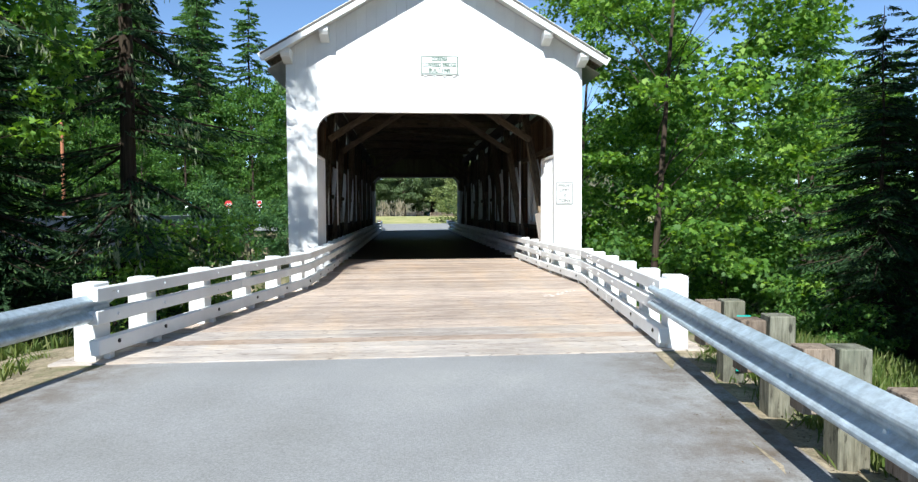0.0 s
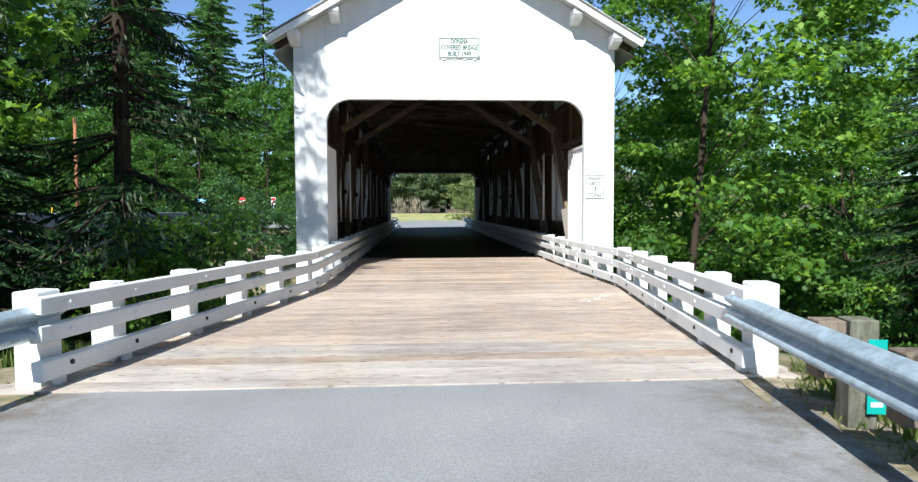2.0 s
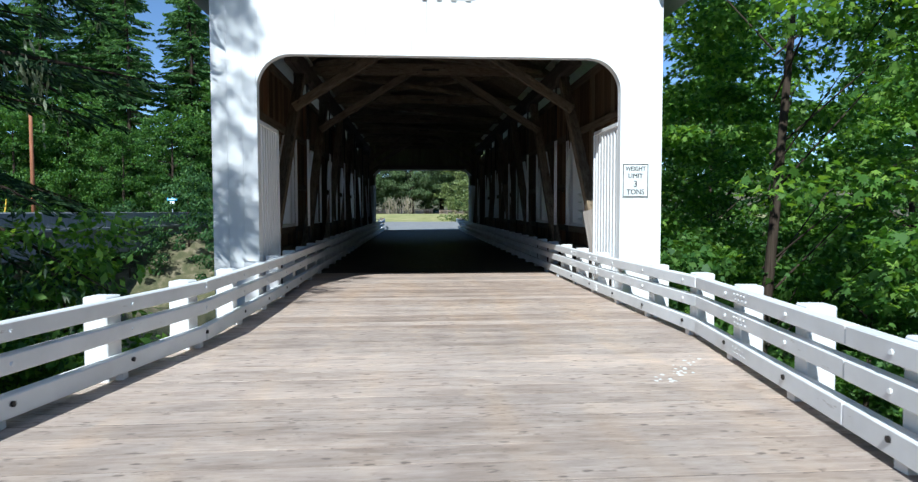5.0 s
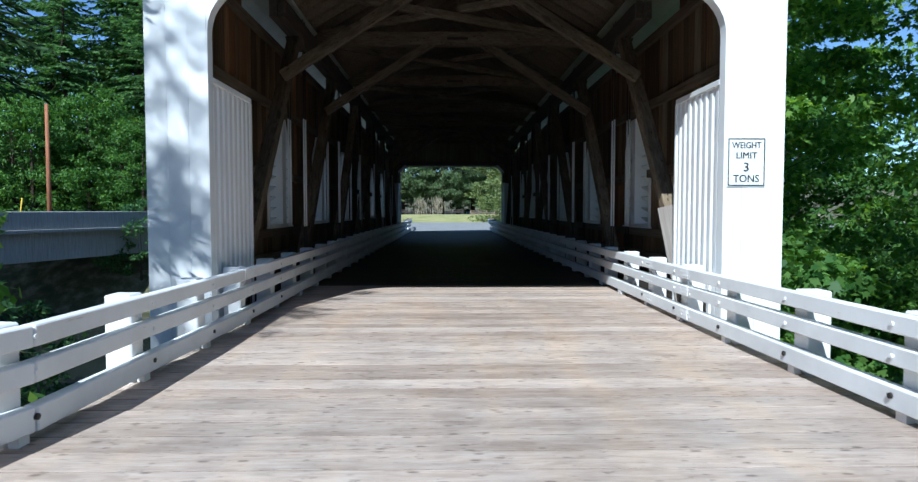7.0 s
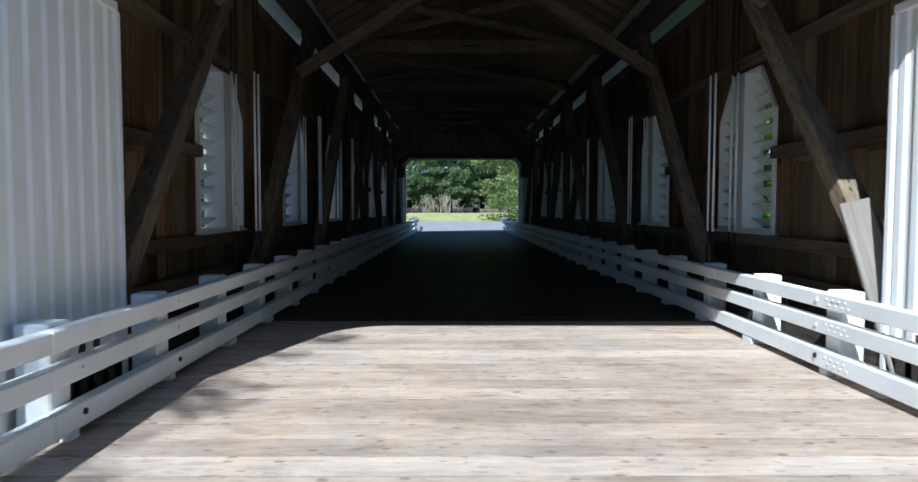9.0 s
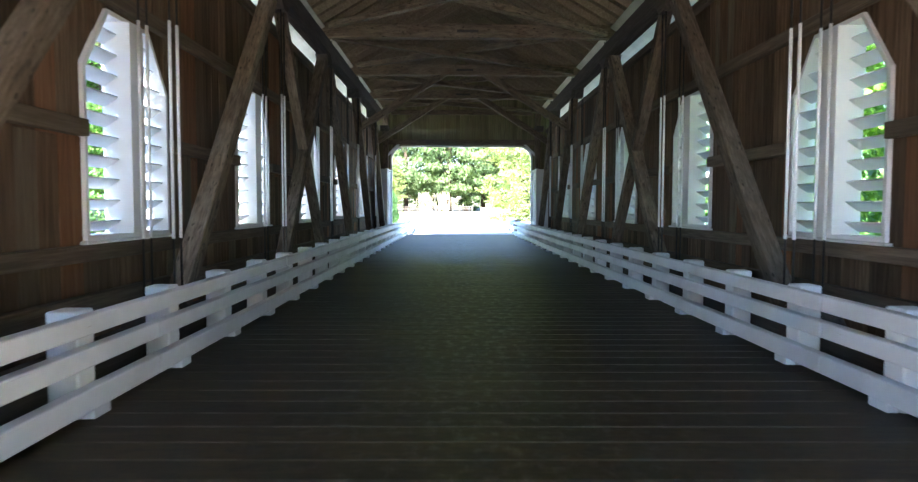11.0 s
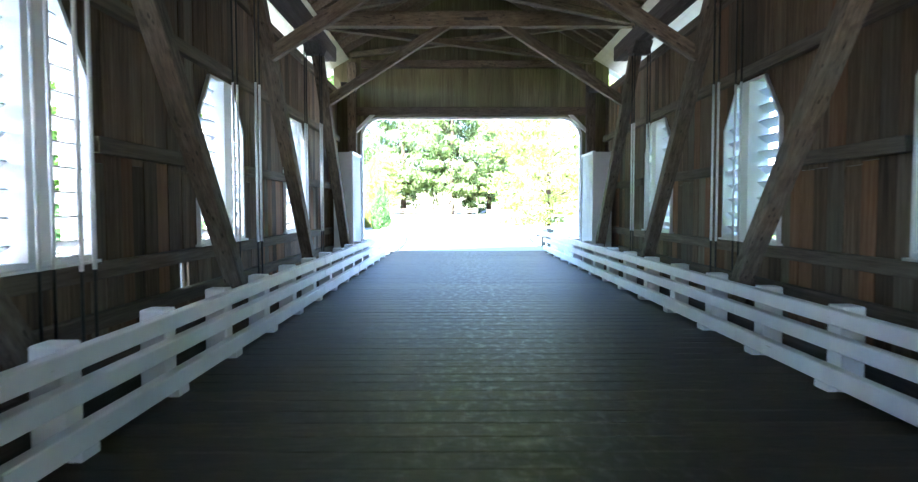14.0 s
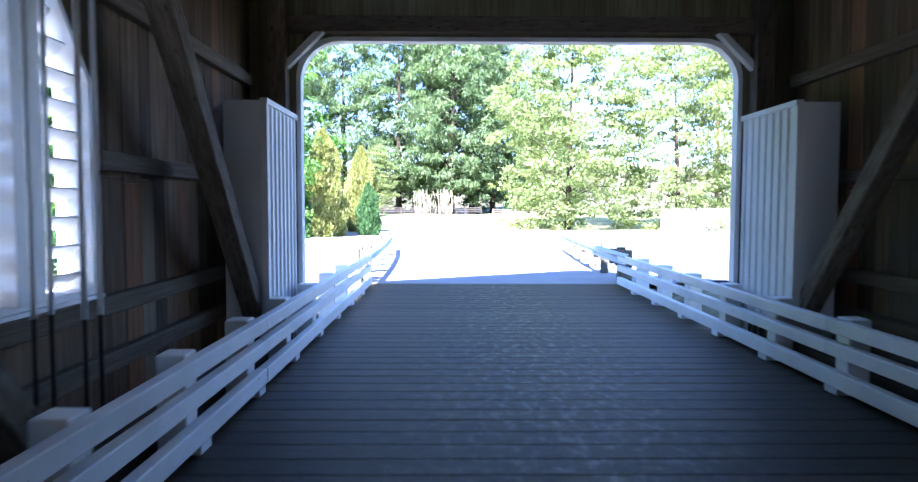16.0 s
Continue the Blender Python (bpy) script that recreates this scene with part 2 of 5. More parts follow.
BLOCKWOOD = wood("block_wood", (0.11, 0.083, 0.062), (0.22, 0.17, 0.13), (0.33, 0.275, 0.22), "z", 0.85, 0.2, 0.2, (0.25, 0.24, 0.2), 0.9, True)
SAWN = wood("sawn_plank_wood", (0.13, 0.105, 0.085), (0.20, 0.172, 0.148), (0.26, 0.235, 0.21), "z", 0.8, 0.2, 0.25, (0.18, 0.16, 0.14))
BARK = wood("bark", (0.022, 0.016, 0.012), (0.05, 0.036, 0.027), (0.095, 0.072, 0.055), "z", 0.95, 0.2, 0.1, (0.05, 0.052, 0.03), 1.0)
REDBARK = wood("pole_wood", (0.16, 0.065, 0.03), (0.30, 0.125, 0.065), (0.40, 0.20, 0.12), "z", 0.9, 0.1, 0.1, (0.2, 0.11, 0.07))
WHITE_Y = paint("white_rail_paint", (0.8, 0.8, 0.79), wear=0.655, along="y", dirt=0.22)
WHITE_Z = paint("white_board_paint", (0.8, 0.8, 0.79), wear=0.78, along="z", dirt=0.12)
# weathered and duller than the gable soffit: foliage shade put into the paint
SOFFIT = paint("weathered_shaded_soffit_paint", (0.50, 0.50, 0.42), wear=0.6, along="y", dirt=0.3)
LOUVRE = paint("louvre_paint", (0.74, 0.75, 0.74), wear=0.8, along="y", dirt=0.3)
ASPHALT = mottled("asphalt", (0.235, 0.233, 0.229), (0.275, 0.275, 0.277), (0.32, 0.317, 0.312), 0.6, 0.85, 75.0, 0.6, 0.0, 0.008)
ASPHALT_NEAR = mottled("dirt_edged_asphalt", (0.235, 0.233, 0.229), (0.275, 0.275, 0.277), (0.32, 0.317, 0.312), 0.6, 0.85, 75.0, 0.6, 0.0, 0.008, 0.153)
EARTH = mottled("earth_and_grass", (0.040, 0.055, 0.018), (0.105, 0.100, 0.046), (0.29, 0.235, 0.155), 1.3, 0.95, 30.0, 0.8)
SHOULDER_DIRT = mottled("trodden_shoulder", (0.085, 0.12, 0.035), (0.25, 0.205, 0.13), (0.42, 0.35, 0.25), 3.2, 0.95, 28.0, 0.8)
LAWN = mottled("dry_lawn", (0.22, 0.25, 0.08), (0.36, 0.35, 0.14), (0.45, 0.40, 0.2), 0.4, 0.95, 40.0, 0.6)
RIVER = mottled("river_water", (0.012, 0.016, 0.014), (0.02, 0.026, 0.022), (0.03, 0.035, 0.03), 0.5, 0.12, 3.0, 0.2)
OLD_CONCRETE = wood("stained_concrete", (0.16, 0.168, 0.168), (0.29, 0.298, 0.298), (0.40, 0.40, 0.392), "z", 0.9, 0.0, 0.2, (0.23, 0.237, 0.23), 0.3)
CONCRETE = mottled("concrete", (0.30, 0.30, 0.285), (0.38, 0.375, 0.36), (0.46, 0.45, 0.43), 0.7, 0.9, 25.0, 0.3)
STEEL = mottled("galvanised_steel", (0.37, 0.45, 0.51), (0.45, 0.53, 0.59), (0.54, 0.61, 0.66), 2.0, 0.42, 12.0, 0.03, 0.35, 0.003)
IRON = plain("dark_iron", (0.05, 0.045, 0.04), 0.6, 0.6)
SHINGLE = mottled("roof_shingles", (0.10, 0.095, 0.085), (0.15, 0.14, 0.125), (0.2, 0.19, 0.17), 1.5, 0.95, 25.0, 0.6)
GRIT = mottled("joint_grit", (0.06, 0.050, 0.040), (0.115, 0.095, 0.076), (0.18, 0.148, 0.118), 3.0, 0.95, 60.0, 0.4)
SIGN_WHITE = plain("sign_white", (0.78, 0.8, 0.78), 0.4)
SIGN_GREEN = plain("sign_letters_green", (0.015, 0.075, 0.04), 0.6)
SIGN_BLACK = plain("sign_letters_black", (0.02, 0.02, 0.02), 0.5)
SIGN_RED = plain("sign_red", (0.55, 0.03, 0.03), 0.45)
SIGN_TEAL = plain("sign_teal", (0.02, 0.42, 0.36), 0.45)
SIGN_BLUE = plain("sign_blue", (0.06, 0.36, 0.55), 0.45)
YELLOW = plain("yellow_paint", (0.65, 0.42, 0.02), 0.5)
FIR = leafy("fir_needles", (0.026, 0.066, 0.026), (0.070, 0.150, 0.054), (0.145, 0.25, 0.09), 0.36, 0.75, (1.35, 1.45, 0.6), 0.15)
# brighter copy of FIR: sunlight on the far woods is put into the colour
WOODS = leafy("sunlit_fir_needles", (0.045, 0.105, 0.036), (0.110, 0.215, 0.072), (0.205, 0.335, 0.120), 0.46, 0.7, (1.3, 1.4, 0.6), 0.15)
# darker copy of FIR: shade on the near firs is put into the colour
FIR_SHADED = leafy("shaded_fir_needles", (0.013, 0.032, 0.015), (0.036, 0.080, 0.032), (0.092, 0.160, 0.058), 0.28, 0.7, (1.3, 1.4, 0.6), 0.15)
# far foliage: washed-out glare is put into the colour as paler, lifted greens
FIR_WASHED = leafy("washed_out_fir_needles", (0.102, 0.158, 0.078), (0.176, 0.245, 0.115), (0.268, 0.34, 0.172), 0.5, 0.55, (1.1, 1.2, 0.8))
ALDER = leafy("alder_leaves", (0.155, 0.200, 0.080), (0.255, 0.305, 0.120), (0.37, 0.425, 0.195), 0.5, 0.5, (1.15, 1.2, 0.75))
MAPLE = leafy("maple_leaves", (0.048, 0.125, 0.022), (0.14, 0.285, 0.047), (0.34, 0.52, 0.10), 0.5)
SHRUB = leafy("shrub_leaves", (0.036, 0.10, 0.022), (0.092, 0.205, 0.038), (0.185, 0.32, 0.07), 0.42)
LICHEN = leafy("hanging_lichen", (0.20, 0.24, 0.15), (0.30, 0.34, 0.22), (0.42, 0.45, 0.32), 0.3, 0.8)
CEDAR = leafy("hedge_leaves", (0.16, 0.18, 0.05), (0.25, 0.27, 0.08), (0.34, 0.35, 0.13), 0.35)
GRASS = leafy("grass_blades", (0.06, 0.10, 0.02), (0.12, 0.17, 0.035), (0.22, 0.23, 0.09), 0.35)
LITTER = leafy("leaf_litter", (0.05, 0.032, 0.018), (0.11, 0.07, 0.04), (0.20, 0.14, 0.08), 0.1, 0.9)
REED = leafy("dry_reeds", (0.30, 0.26, 0.20), (0.42, 0.37, 0.29), (0.5, 0.46, 0.38), 0.3)


# ---------------------------------------------------------------- mesh tools
class Shape:
    """Collects vertices and faces of one mesh."""

    def __init__(self):
        self.v, self.f = [], []

    def add(self, verts, faces):
        o = len(self.v)
        self.v += [tuple(p) for p in verts]
        self.f += [tuple(i + o for i in f) for f in faces]
        return self

    def box(self, size, m=Matrix(), ch=0.0):
        """A box about the origin of m; ch: its worn, chamfered edges."""
        h = [s / 2 for s in size]
        ch = min(ch, min(h) * 0.45)
        if ch <= 0:
            vs = [m @ Vector((x * h[0], y * h[1], z * h[2])) for x in (-1, 1) for y in (-1, 1) for z in (-1, 1)]
            return self.add(vs, [(0, 1, 3, 2), (4, 6, 7, 5), (0, 4, 5, 1), (2, 3, 7, 6), (0, 2, 6, 4), (1, 5, 7, 3)])
        vs, idx = [], {}
        for c in ((x, y, z) for x in (-1, 1) for y in (-1, 1) for z in (-1, 1)):
            for a in range(3):
                idx[c, a] = len(vs)
                vs.append(m @ Vector([c[k] * (h[k] - (0 if k == a else ch)) for k in range(3)]))
        fs = []
        for a in range(3):
            b, c = (a + 1) % 3, (a + 2) % 3
            for s in (-1, 1):
                ring = []
                for u, w in ((-1, -1), (1, -1), (1, 1), (-1, 1)):
                    k = [0, 0, 0]
                    k[a], k[b], k[c] = s, u, w
                    ring.append(idx[tuple(k), a])
                fs.append(ring if s > 0 else ring[::-1])
            for u in (-1, 1):
                for w in (-1, 1):
                    k0, k1 = [0, 0, 0], [0, 0, 0]
                    k0[a], k0[b], k0[c] = -1, u, w
                    k1[a], k1[b], k1[c] = 1, u, w
                    q = [idx[tuple(k0), b], idx[tuple(k1), b], idx[tuple(k1), c], idx[tuple(k0), c]]
                    fs.append(q if u * w > 0 else q[::-1])
        for c in ((x, y, z) for x in (-1, 1) for y in (-1, 1) for z in (-1, 1)):
            t = [idx[c, 0], idx[c, 1], idx[c, 2]]
            fs.append(t if c[0] * c[1] * c[2] > 0 else t[::-1])
        return self.add(vs, fs)

    def span(self, x0, x1, y0, y1, z0, z1, ch=0.0):
        return self.box((x1 - x0, y1 - y0, z1 - z0), Matrix.Translation(((x0 + x1) / 2, (y0 + y1) / 2, (z0 + z1) / 2)), ch)

    def beam(self, p, q, w, h, ch=0.01, side=(1, 0, 0)):
        """A squared timber from p to q, w thick along side and h across."""
        p, q = Vector(p), Vector(q)
        d = (q - p)
        z = d.normalized()
        x = Vector(side)
        x = (x - z * x.dot(z)).normalized()
        y = z.cross(x)
        m = Matrix((x, y, z)).transposed().to_4x4()
        m.translation = (p + q) / 2
        return self.box((w, h, d.length), m, ch)

    def tube(self, pts, radii, n=8, cap=True):
        pts = [Vector(p) for p in pts]
        if isinstance(radii, (int, float)):
            radii = [radii] * len(pts)
        vs, fs = [], []
        for i, (p, r) in enumerate(zip(pts, radii)):
            d = (pts[min(i + 1, len(pts) - 1)] - pts[max(i - 1, 0)]).normalized()
            a = d.orthogonal().normalized() if abs(d.z) < 0.9 else (Vector((1, 0, 0)) - d * d.x).normalized()
            b = d.cross(a)
            vs += [p + (a * math.cos(2 * math.pi * k / n) + b * math.sin(2 * math.pi * k / n)) * r for k in range(n)]
            if i:
                o = (i - 1) * n
                fs += [(o + k, o + (k + 1) % n, o + n + (k + 1) % n, o + n + k) for k in range(n)]
        if cap:
            fs += [tuple(range(n))[::-1], tuple(range((len(pts) - 1) * n, len(pts) * n))]
        return self.add(vs, fs)

    def prism(self, outline, axis, a, b):
        """An outline in the two other axes, pushed along one axis from a to b."""
        k = "xyz".index(axis)

        def at(p, h):
            c = list(p)
            c.insert(k, h)
            return c
        n = len(outline)
        vs = [at(p, a) for p in outline] + [at(p, b) for p in outline]
        return self.add(vs, [tuple(range(n))[::-1], tuple(range(n, 2 * n))] + [(i, (i + 1) % n, n + (i + 1) % n, n + i) for i in range(n)])

    def mesh(self, name, material=None, smooth=False):
        me = bpy.data.meshes.new(name)
        me.from_pydata(self.v, [], self.f)
        if material:
            me.materials.append(material)
        if smooth:
            me.polygons.foreach_set("use_smooth", [True] * len(me.polygons))
        me.update()
        return me


def part(name, shape, material, parent, label="", at=None, smooth=False):
    """One mesh under a thing; shape is a Shape or a ready mesh, in world metres."""
    me = shape if isinstance(shape, bpy.types.Mesh) else shape.mesh(name, material, smooth)
    ob = new(name, me)
    ob.parent = parent
    if parent is not None and parent.parent is None:
        ob.matrix_parent_inverse = Matrix.Translation(-parent.location)
    if at is not None:
        ob.matrix_basis = at
    return tagged(ob, label)


def thing(name, at, label, category, group="", kind=""):
    ob = new(name)
    ob.location = at
    ob.empty_display_size = 0.2
    return tagged(ob, label, category, group, kind)


def beam_part(name, p, q, w, h, material, parent, label="", ch=0.012, side=(1, 0, 0)):
    """A squared timber from p to q as a part whose grain runs along it."""
    p, q = Vector(p), Vector(q)
    d = q - p
    z = d.normalized()
    x = Vector(side)
    x = (x - z * x.dot(z)).normalized()
    m = Matrix((x, z.cross(x), z)).transposed().to_4x4()
    m.translation = (p + q) / 2
    return part(name, Shape().box((w, h, d.length), Matrix(), ch), material, parent, label, at=m)


def structure(name, shape, material, label="", category=""):
    ob = new(name, shape.mesh(name, material))
    return tagged(ob, label, category, kind="structure")


# ---------------------------------------------------------------- plan
HALF_OPEN, OPEN_TOP, HALF_HOUSE = 3.05, 4.06, 3.77
FAR = 30.87                                    # outer face of the far portal
BEND, LEAN = -3.8, 0.153                      # the approach bends off here
DECK_START, DECK_END = -10.32, 36.3
DECK_RISE = 0.0138                            # the open deck climbs away from the portal
RIDGE, EAVE, EAVE_X = 7.86, 5.36, 4.27
SLOPE = (RIDGE - EAVE) / EAVE_X
PANELS = [5.3 + 4.08 * k for k in range(6)]
WINDOWS = [5.53 + 4.07 * k for k in range(6)]
SILL, HEAD, HALF_WIN, SHOULDER, CHAMFER = 1.10, 3.30, 0.85, 2.70, 0.43


def deck_z(y):
    return max(0.0, (-1.0 - y) * DECK_RISE)


def shift(y):
    """How far the way has moved sideways at y."""
    return LEAN * min(0.0, y - BEND)


def roof_z(x):
    return RIDGE - SLOPE * abs(x)


def smooth_step(a, b, v):
    t = min(1.0, max(0.0, (v - a) / (b - a)))
    return t * t * (3 - 2 * t)


def ground_z(x, y):
    """Banks that fall to a river under the bridge."""
    valley = smooth_step(-9, 2, y) * (1 - smooth_step(27, 35, y))
    side = abs(x - shift(y))
    z = 0.12 - 0.25 * smooth_step(2.5, 6, side) * (1 - smooth_step(36, 46, y))
    if y > 34:
        z = -0.16 + 0.9 * smooth_step(69, 99, y)
    z -= 5.2 * valley
    if y < 0 and side > 3.2:
        z -= 1.6 * smooth_step(3.5, 12, side) * (1 - smooth_step(-20, -40, y))
    z += 0.10 * noise.noise((x * 0.35, y * 0.35, 0.0)) * smooth_step(3, 6, side)
    if -10.4 < y < 36.4 and side < 4.0:
        z = min(z, -0.45)
    far = math.hypot(x, y - 10)
    z += 26 * smooth_step(110, 320, far) * (0.6 + 0.4 * noise.noise((x * 0.006, y * 0.006, 3.0)))
    return z


# ---------------------------------------------------------------- ground, river and road
xs = sorted({round(v, 2) for v in [*np.arange(-30, 30.1, 0.8), *np.arange(-120, 121, 6), *np.arange(-400, 401, 25), -2000, 2000]})
ys = sorted({round(v, 2) for v in [*np.arange(-26, 50.1, 0.8), *np.arange(-120, 181, 6), *np.arange(-400, 601, 25), -2000, 2000]})
g = Shape()
g.add([(x, y, ground_z(x, y) - (0.12 if abs(x - shift(y)) < 3.4 and (y < -9 or y > 33) else 0)) for y in ys for x in xs],
      [(j * len(xs) + i, j * len(xs) + i + 1, (j + 1) * len(xs) + i + 1, (j + 1) * len(xs) + i) for j in range(len(ys) - 1) for i in range(len(xs) - 1)])
structure("ground", g, EARTH, "earth and rough grass banks falling to a river", "ground")
structure("water", Shape().add([(-120, -6, -4.4), (120, -6, -4.4), (120, 38, -4.4), (-120, 38, -4.4)], [(0, 1, 2, 3)]), RIVER, "dark slow river under the bridge", "river")

road = Shape()
rows = [DECK_START - 0.004 - 1.0 * k for k in range(40)]
for k, y in enumerate(rows):
    z = deck_z(max(y, -11.0))
    c = shift(y)
    for u in (-2.72, -1.4, 0, 1.4, 2.87):
        road.v.append((c + u + 0.05 * noise.noise((u, y * 0.6, 0)), y, z - 0.012 + 0.008 * noise.noise((u, y, 5.0))))
    if k:
        o = 5 * (k - 1)
        road.f += [(o + i, o + 5 + i, o + 6 + i, o + 1 + i) for i in range(4)]
structure("road_near", road, ASPHALT_NEAR, "worn grey asphalt road before the bridge deck", "road")
# trodden dirt between the asphalt and the rough banks
for u, nm in ((-1, "shoulder_left"), (1, "shoulder_right")):
    strip = Shape()
    rows = [-30 + 0.6 * k for k in range(33)] + [-10.36, -10.3, -9.7, -9.2, -9.0]
    for k, y in enumerate(rows):
        for i in range(6):
            side = (2.62 if y < -10.34 else 3.06) + 0.3 * i
            z = ground_z(shift(y) + u * side, min(y, -10.5)) + 0.006 + 0.018 * noise.noise((side * 2, y * 2, u))
            strip.v.append((shift(y) + u * side, y, z if k < len(rows) - 1 else -0.7))
        if k:
            o = 6 * (k - 1)
            strip.f += [(o + i, o + 6 + i, o + 7 + i, o + 1 + i) for i in range(5)]
    structure(nm, strip, SHOULDER_DIRT, "trodden tan dirt and thin grass beside the asphalt", "verge")
road = Shape()
road.add([(-3.1, DECK_END + 0.004, -0.012), (3.3, DECK_END + 0.004, -0.012), (9, 38.5, -0.012), (24, 44, -0.012), (60, 58, -0.012), (60, 70, -0.012), (-60, 68, -0.012), (-60, 56, -0.012), (-24, 44, -0.012), (-9, 38.5, -0.012)],
         [tuple(range(10))])
structure("road_far", road, ASPHALT, "sunlit pale asphalt of the crossing road", "road")
lawn = Shape()
for k in range(9):
    y = 69 + 3.4 * k
    lawn.v += [(x, y + 0.02 * x, -0.16 + 0.9 * smooth_step(69, 99, y) + 0.06) for x in (-60, -20, -8, 0, 8, 20, 60)]
    if k:
        o = 7 * (k - 1)
        lawn.f += [(o + i, o + i + 1, o + i + 8, o + i + 7) for i in range(6)]
structure("lawn_verge", lawn, LAWN, "dry yellow-green grass verge beyond the road", "grass")


# ---------------------------------------------------------------- portals
def arch(x):
    """Height of the opening's top edge at x; the corners are rounded."""
    r = 0.55
    over = abs(x) - (HALF_OPEN - r)
    if over <= 0:
        return OPEN_TOP
    return OPEN_TOP - r + math.sqrt(max(0.0, r * r - over * over))


def facade_boards(y0, y1, top_cut, material, parent, name="board", step=0.251):
    """Upright boards that fill a gable wall round its opening."""
    edges = [-HALF_HOUSE + step * k for k in range(int(2 * HALF_HOUSE / step) + 1)] + [HALF_HOUSE]
    edges += [-HALF_OPEN, HALF_OPEN]
    edges = sorted(set(round(e, 4) for e in edges))
    edges = [e for i, e in enumerate(edges) if i == 0 or e - edges[i - 1] > 0.03 or abs(abs(e) - HALF_OPEN) < 1e-3]
    for a, b in zip(edges, edges[1:]):
        if b - a < 0.02:
            continue
        gap = 0.0015 if name == "board" and parent is portal else 0.0003
        u, w = a + gap, b - gap
        inside = abs((a + b) / 2) < HALF_OPEN
        bottom = [(u + (w - u) * k / 5, arch(u + (w - u) * k / 5)) for k in range(6)] if inside else [(u, -0.7), (w, -0.7)]
        tops = [(w, min(top_cut, roof_z(w) - 0.10)), (u, min(top_cut, roof_z(u) - 0.10))]
        if u < 0 < w and top_cut > RIDGE:
            tops.insert(1, (0.0, roof_z(0) - 0.10))
        jitter = random.uniform(-0.003, 0.003)
        part(name, Shape().prism(bottom + tops, "y", y0 + jitter, y1), material, parent)


def reveal(y0, y1, material, parent, name="jamb_trim", depth=0.05):
    """The rounded lining of an opening."""
    inner = [(-HALF_OPEN, 0.02), (-HALF_OPEN, OPEN_TOP - 0.55)]
    inner += [(-HALF_OPEN + 0.55 - 0.55 * math.cos(a), OPEN_TOP - 0.55 + 0.55 * math.sin(a)) for a in [math.pi / 2 * k / 8 for k in range(1, 9)]]
    right = [(-x, z) for x, z in inner[::-1]]
    line = inner + right
    s = Shape()
    n = len(line)
    for i, (x, z) in enumerate(line):
        k = 1 - depth / 3.0
        for y in (y0, y1):
            s.v.append((x, y, z))
            s.v.append((x * k, y, z - (depth if z > 3.6 else 0)))
    for i in range(n - 1):
        o, p = 4 * i, 4 * i + 4
        s.f += [(o, o + 1, p + 1, p), (o + 2, p + 2, p + 3, o + 3), (o + 1, o + 3, p + 3, p + 1), (o, p, p + 2, o + 2)]
    part(name, s, material, parent, "white rounded lining of the opening")


portal = thing("portal_front", (0, 0, 0), "white painted board gable portal with a wide round-cornered opening", "bridge portal", kind="structure")
portal_far = thing("portal_far", (0, FAR, 0), "far board gable portal, brown and mossy inside", "bridge portal", kind="structure")
for host, y_out, s in ((portal, 0.0, 1), (portal_far, FAR, -1)):
    reveal(y_out + s * 0.0, y_out + s * 0.16, WHITE_Z, host, depth=0.015 if host is portal else 0.06)
    # timbers behind the boards
    fr = Shape()
    fr.span(-HALF_OPEN - 0.16, HALF_OPEN + 0.16, *sorted((y_out + s * 0.17, y_out + s * 0.31)), OPEN_TOP + 0.03, OPEN_TOP + 0.24, 0.008)
    part("header", fr, BEAM, host, "dark weathered header beam")
    for u in (-1, 1):
        part("corner_post", Shape().span(*sorted((u * 3.13, u * 3.36)), *sorted((y_out + s * 0.17, y_out + s * 0.40)), -0.5, 5.5, 0.008), TIMBER, host)
        if host is portal_far:
            part("corner_brace", Shape().beam((u * 3.20, y_out + s * 0.24, 3.60), (u * 2.56, y_out + s * 0.24, 4.24), 0.12, 0.09, 0.006, (0, 1, 0)), WHITE_Z, host, "short white corner brace")
        # bracket that carries the roof's overhang
        for x in (2.78, 3.70):
            z = roof_z(x) - 0.16
            part("roof_bracket", Shape().prism([(y_out - s * 0.02, z - 0.32), (y_out - s * 0.42, z - 0.22), (y_out - s * 0.48, z - 0.14), (y_out - s * 0.48, z - 0.02), (y_out - s * 0.02, z - 0.02)], "x", u * x - 0.11, u * x + 0.11), WHITE_Z, host)
        part("barge_board", Shape().beam((0.0, y_out - s * 0.53, RIDGE - 0.09), (u * (EAVE_X + 0.02), y_out - s * 0.53, EAVE - 0.11), 0.045, 0.20, 0.004, (0, 1, 0)), WHITE_Z, host, "white painted barge board under the roof edge")
    part("roof_bracket", Shape().span(-0.10, 0.10, *sorted((y_out - s * 0.48, y_out - s * 0.02)), RIDGE - 0.52, RIDGE - 0.25, 0.01), WHITE_Z, host)
part("gable_beam", Shape().span(-3.0, 3.0, FAR - 0.34, FAR - 0.17, 5.36, 5.56, 0.008), BEAM, portal_far, "weathered beam across the gable")
facade_boards(0.0, 0.045, 99, WHITE_Z, portal)
facade_boards(FAR, FAR - 0.03, 99, WHITE_Z, portal_far)
facade_boards(FAR - 0.14, FAR - 0.165, 99, MOSSY, portal_far, "inner_board", 0.205)
facade_boards(0.10, 0.14, 99, SIDING, portal, "inner_board", 0.31)


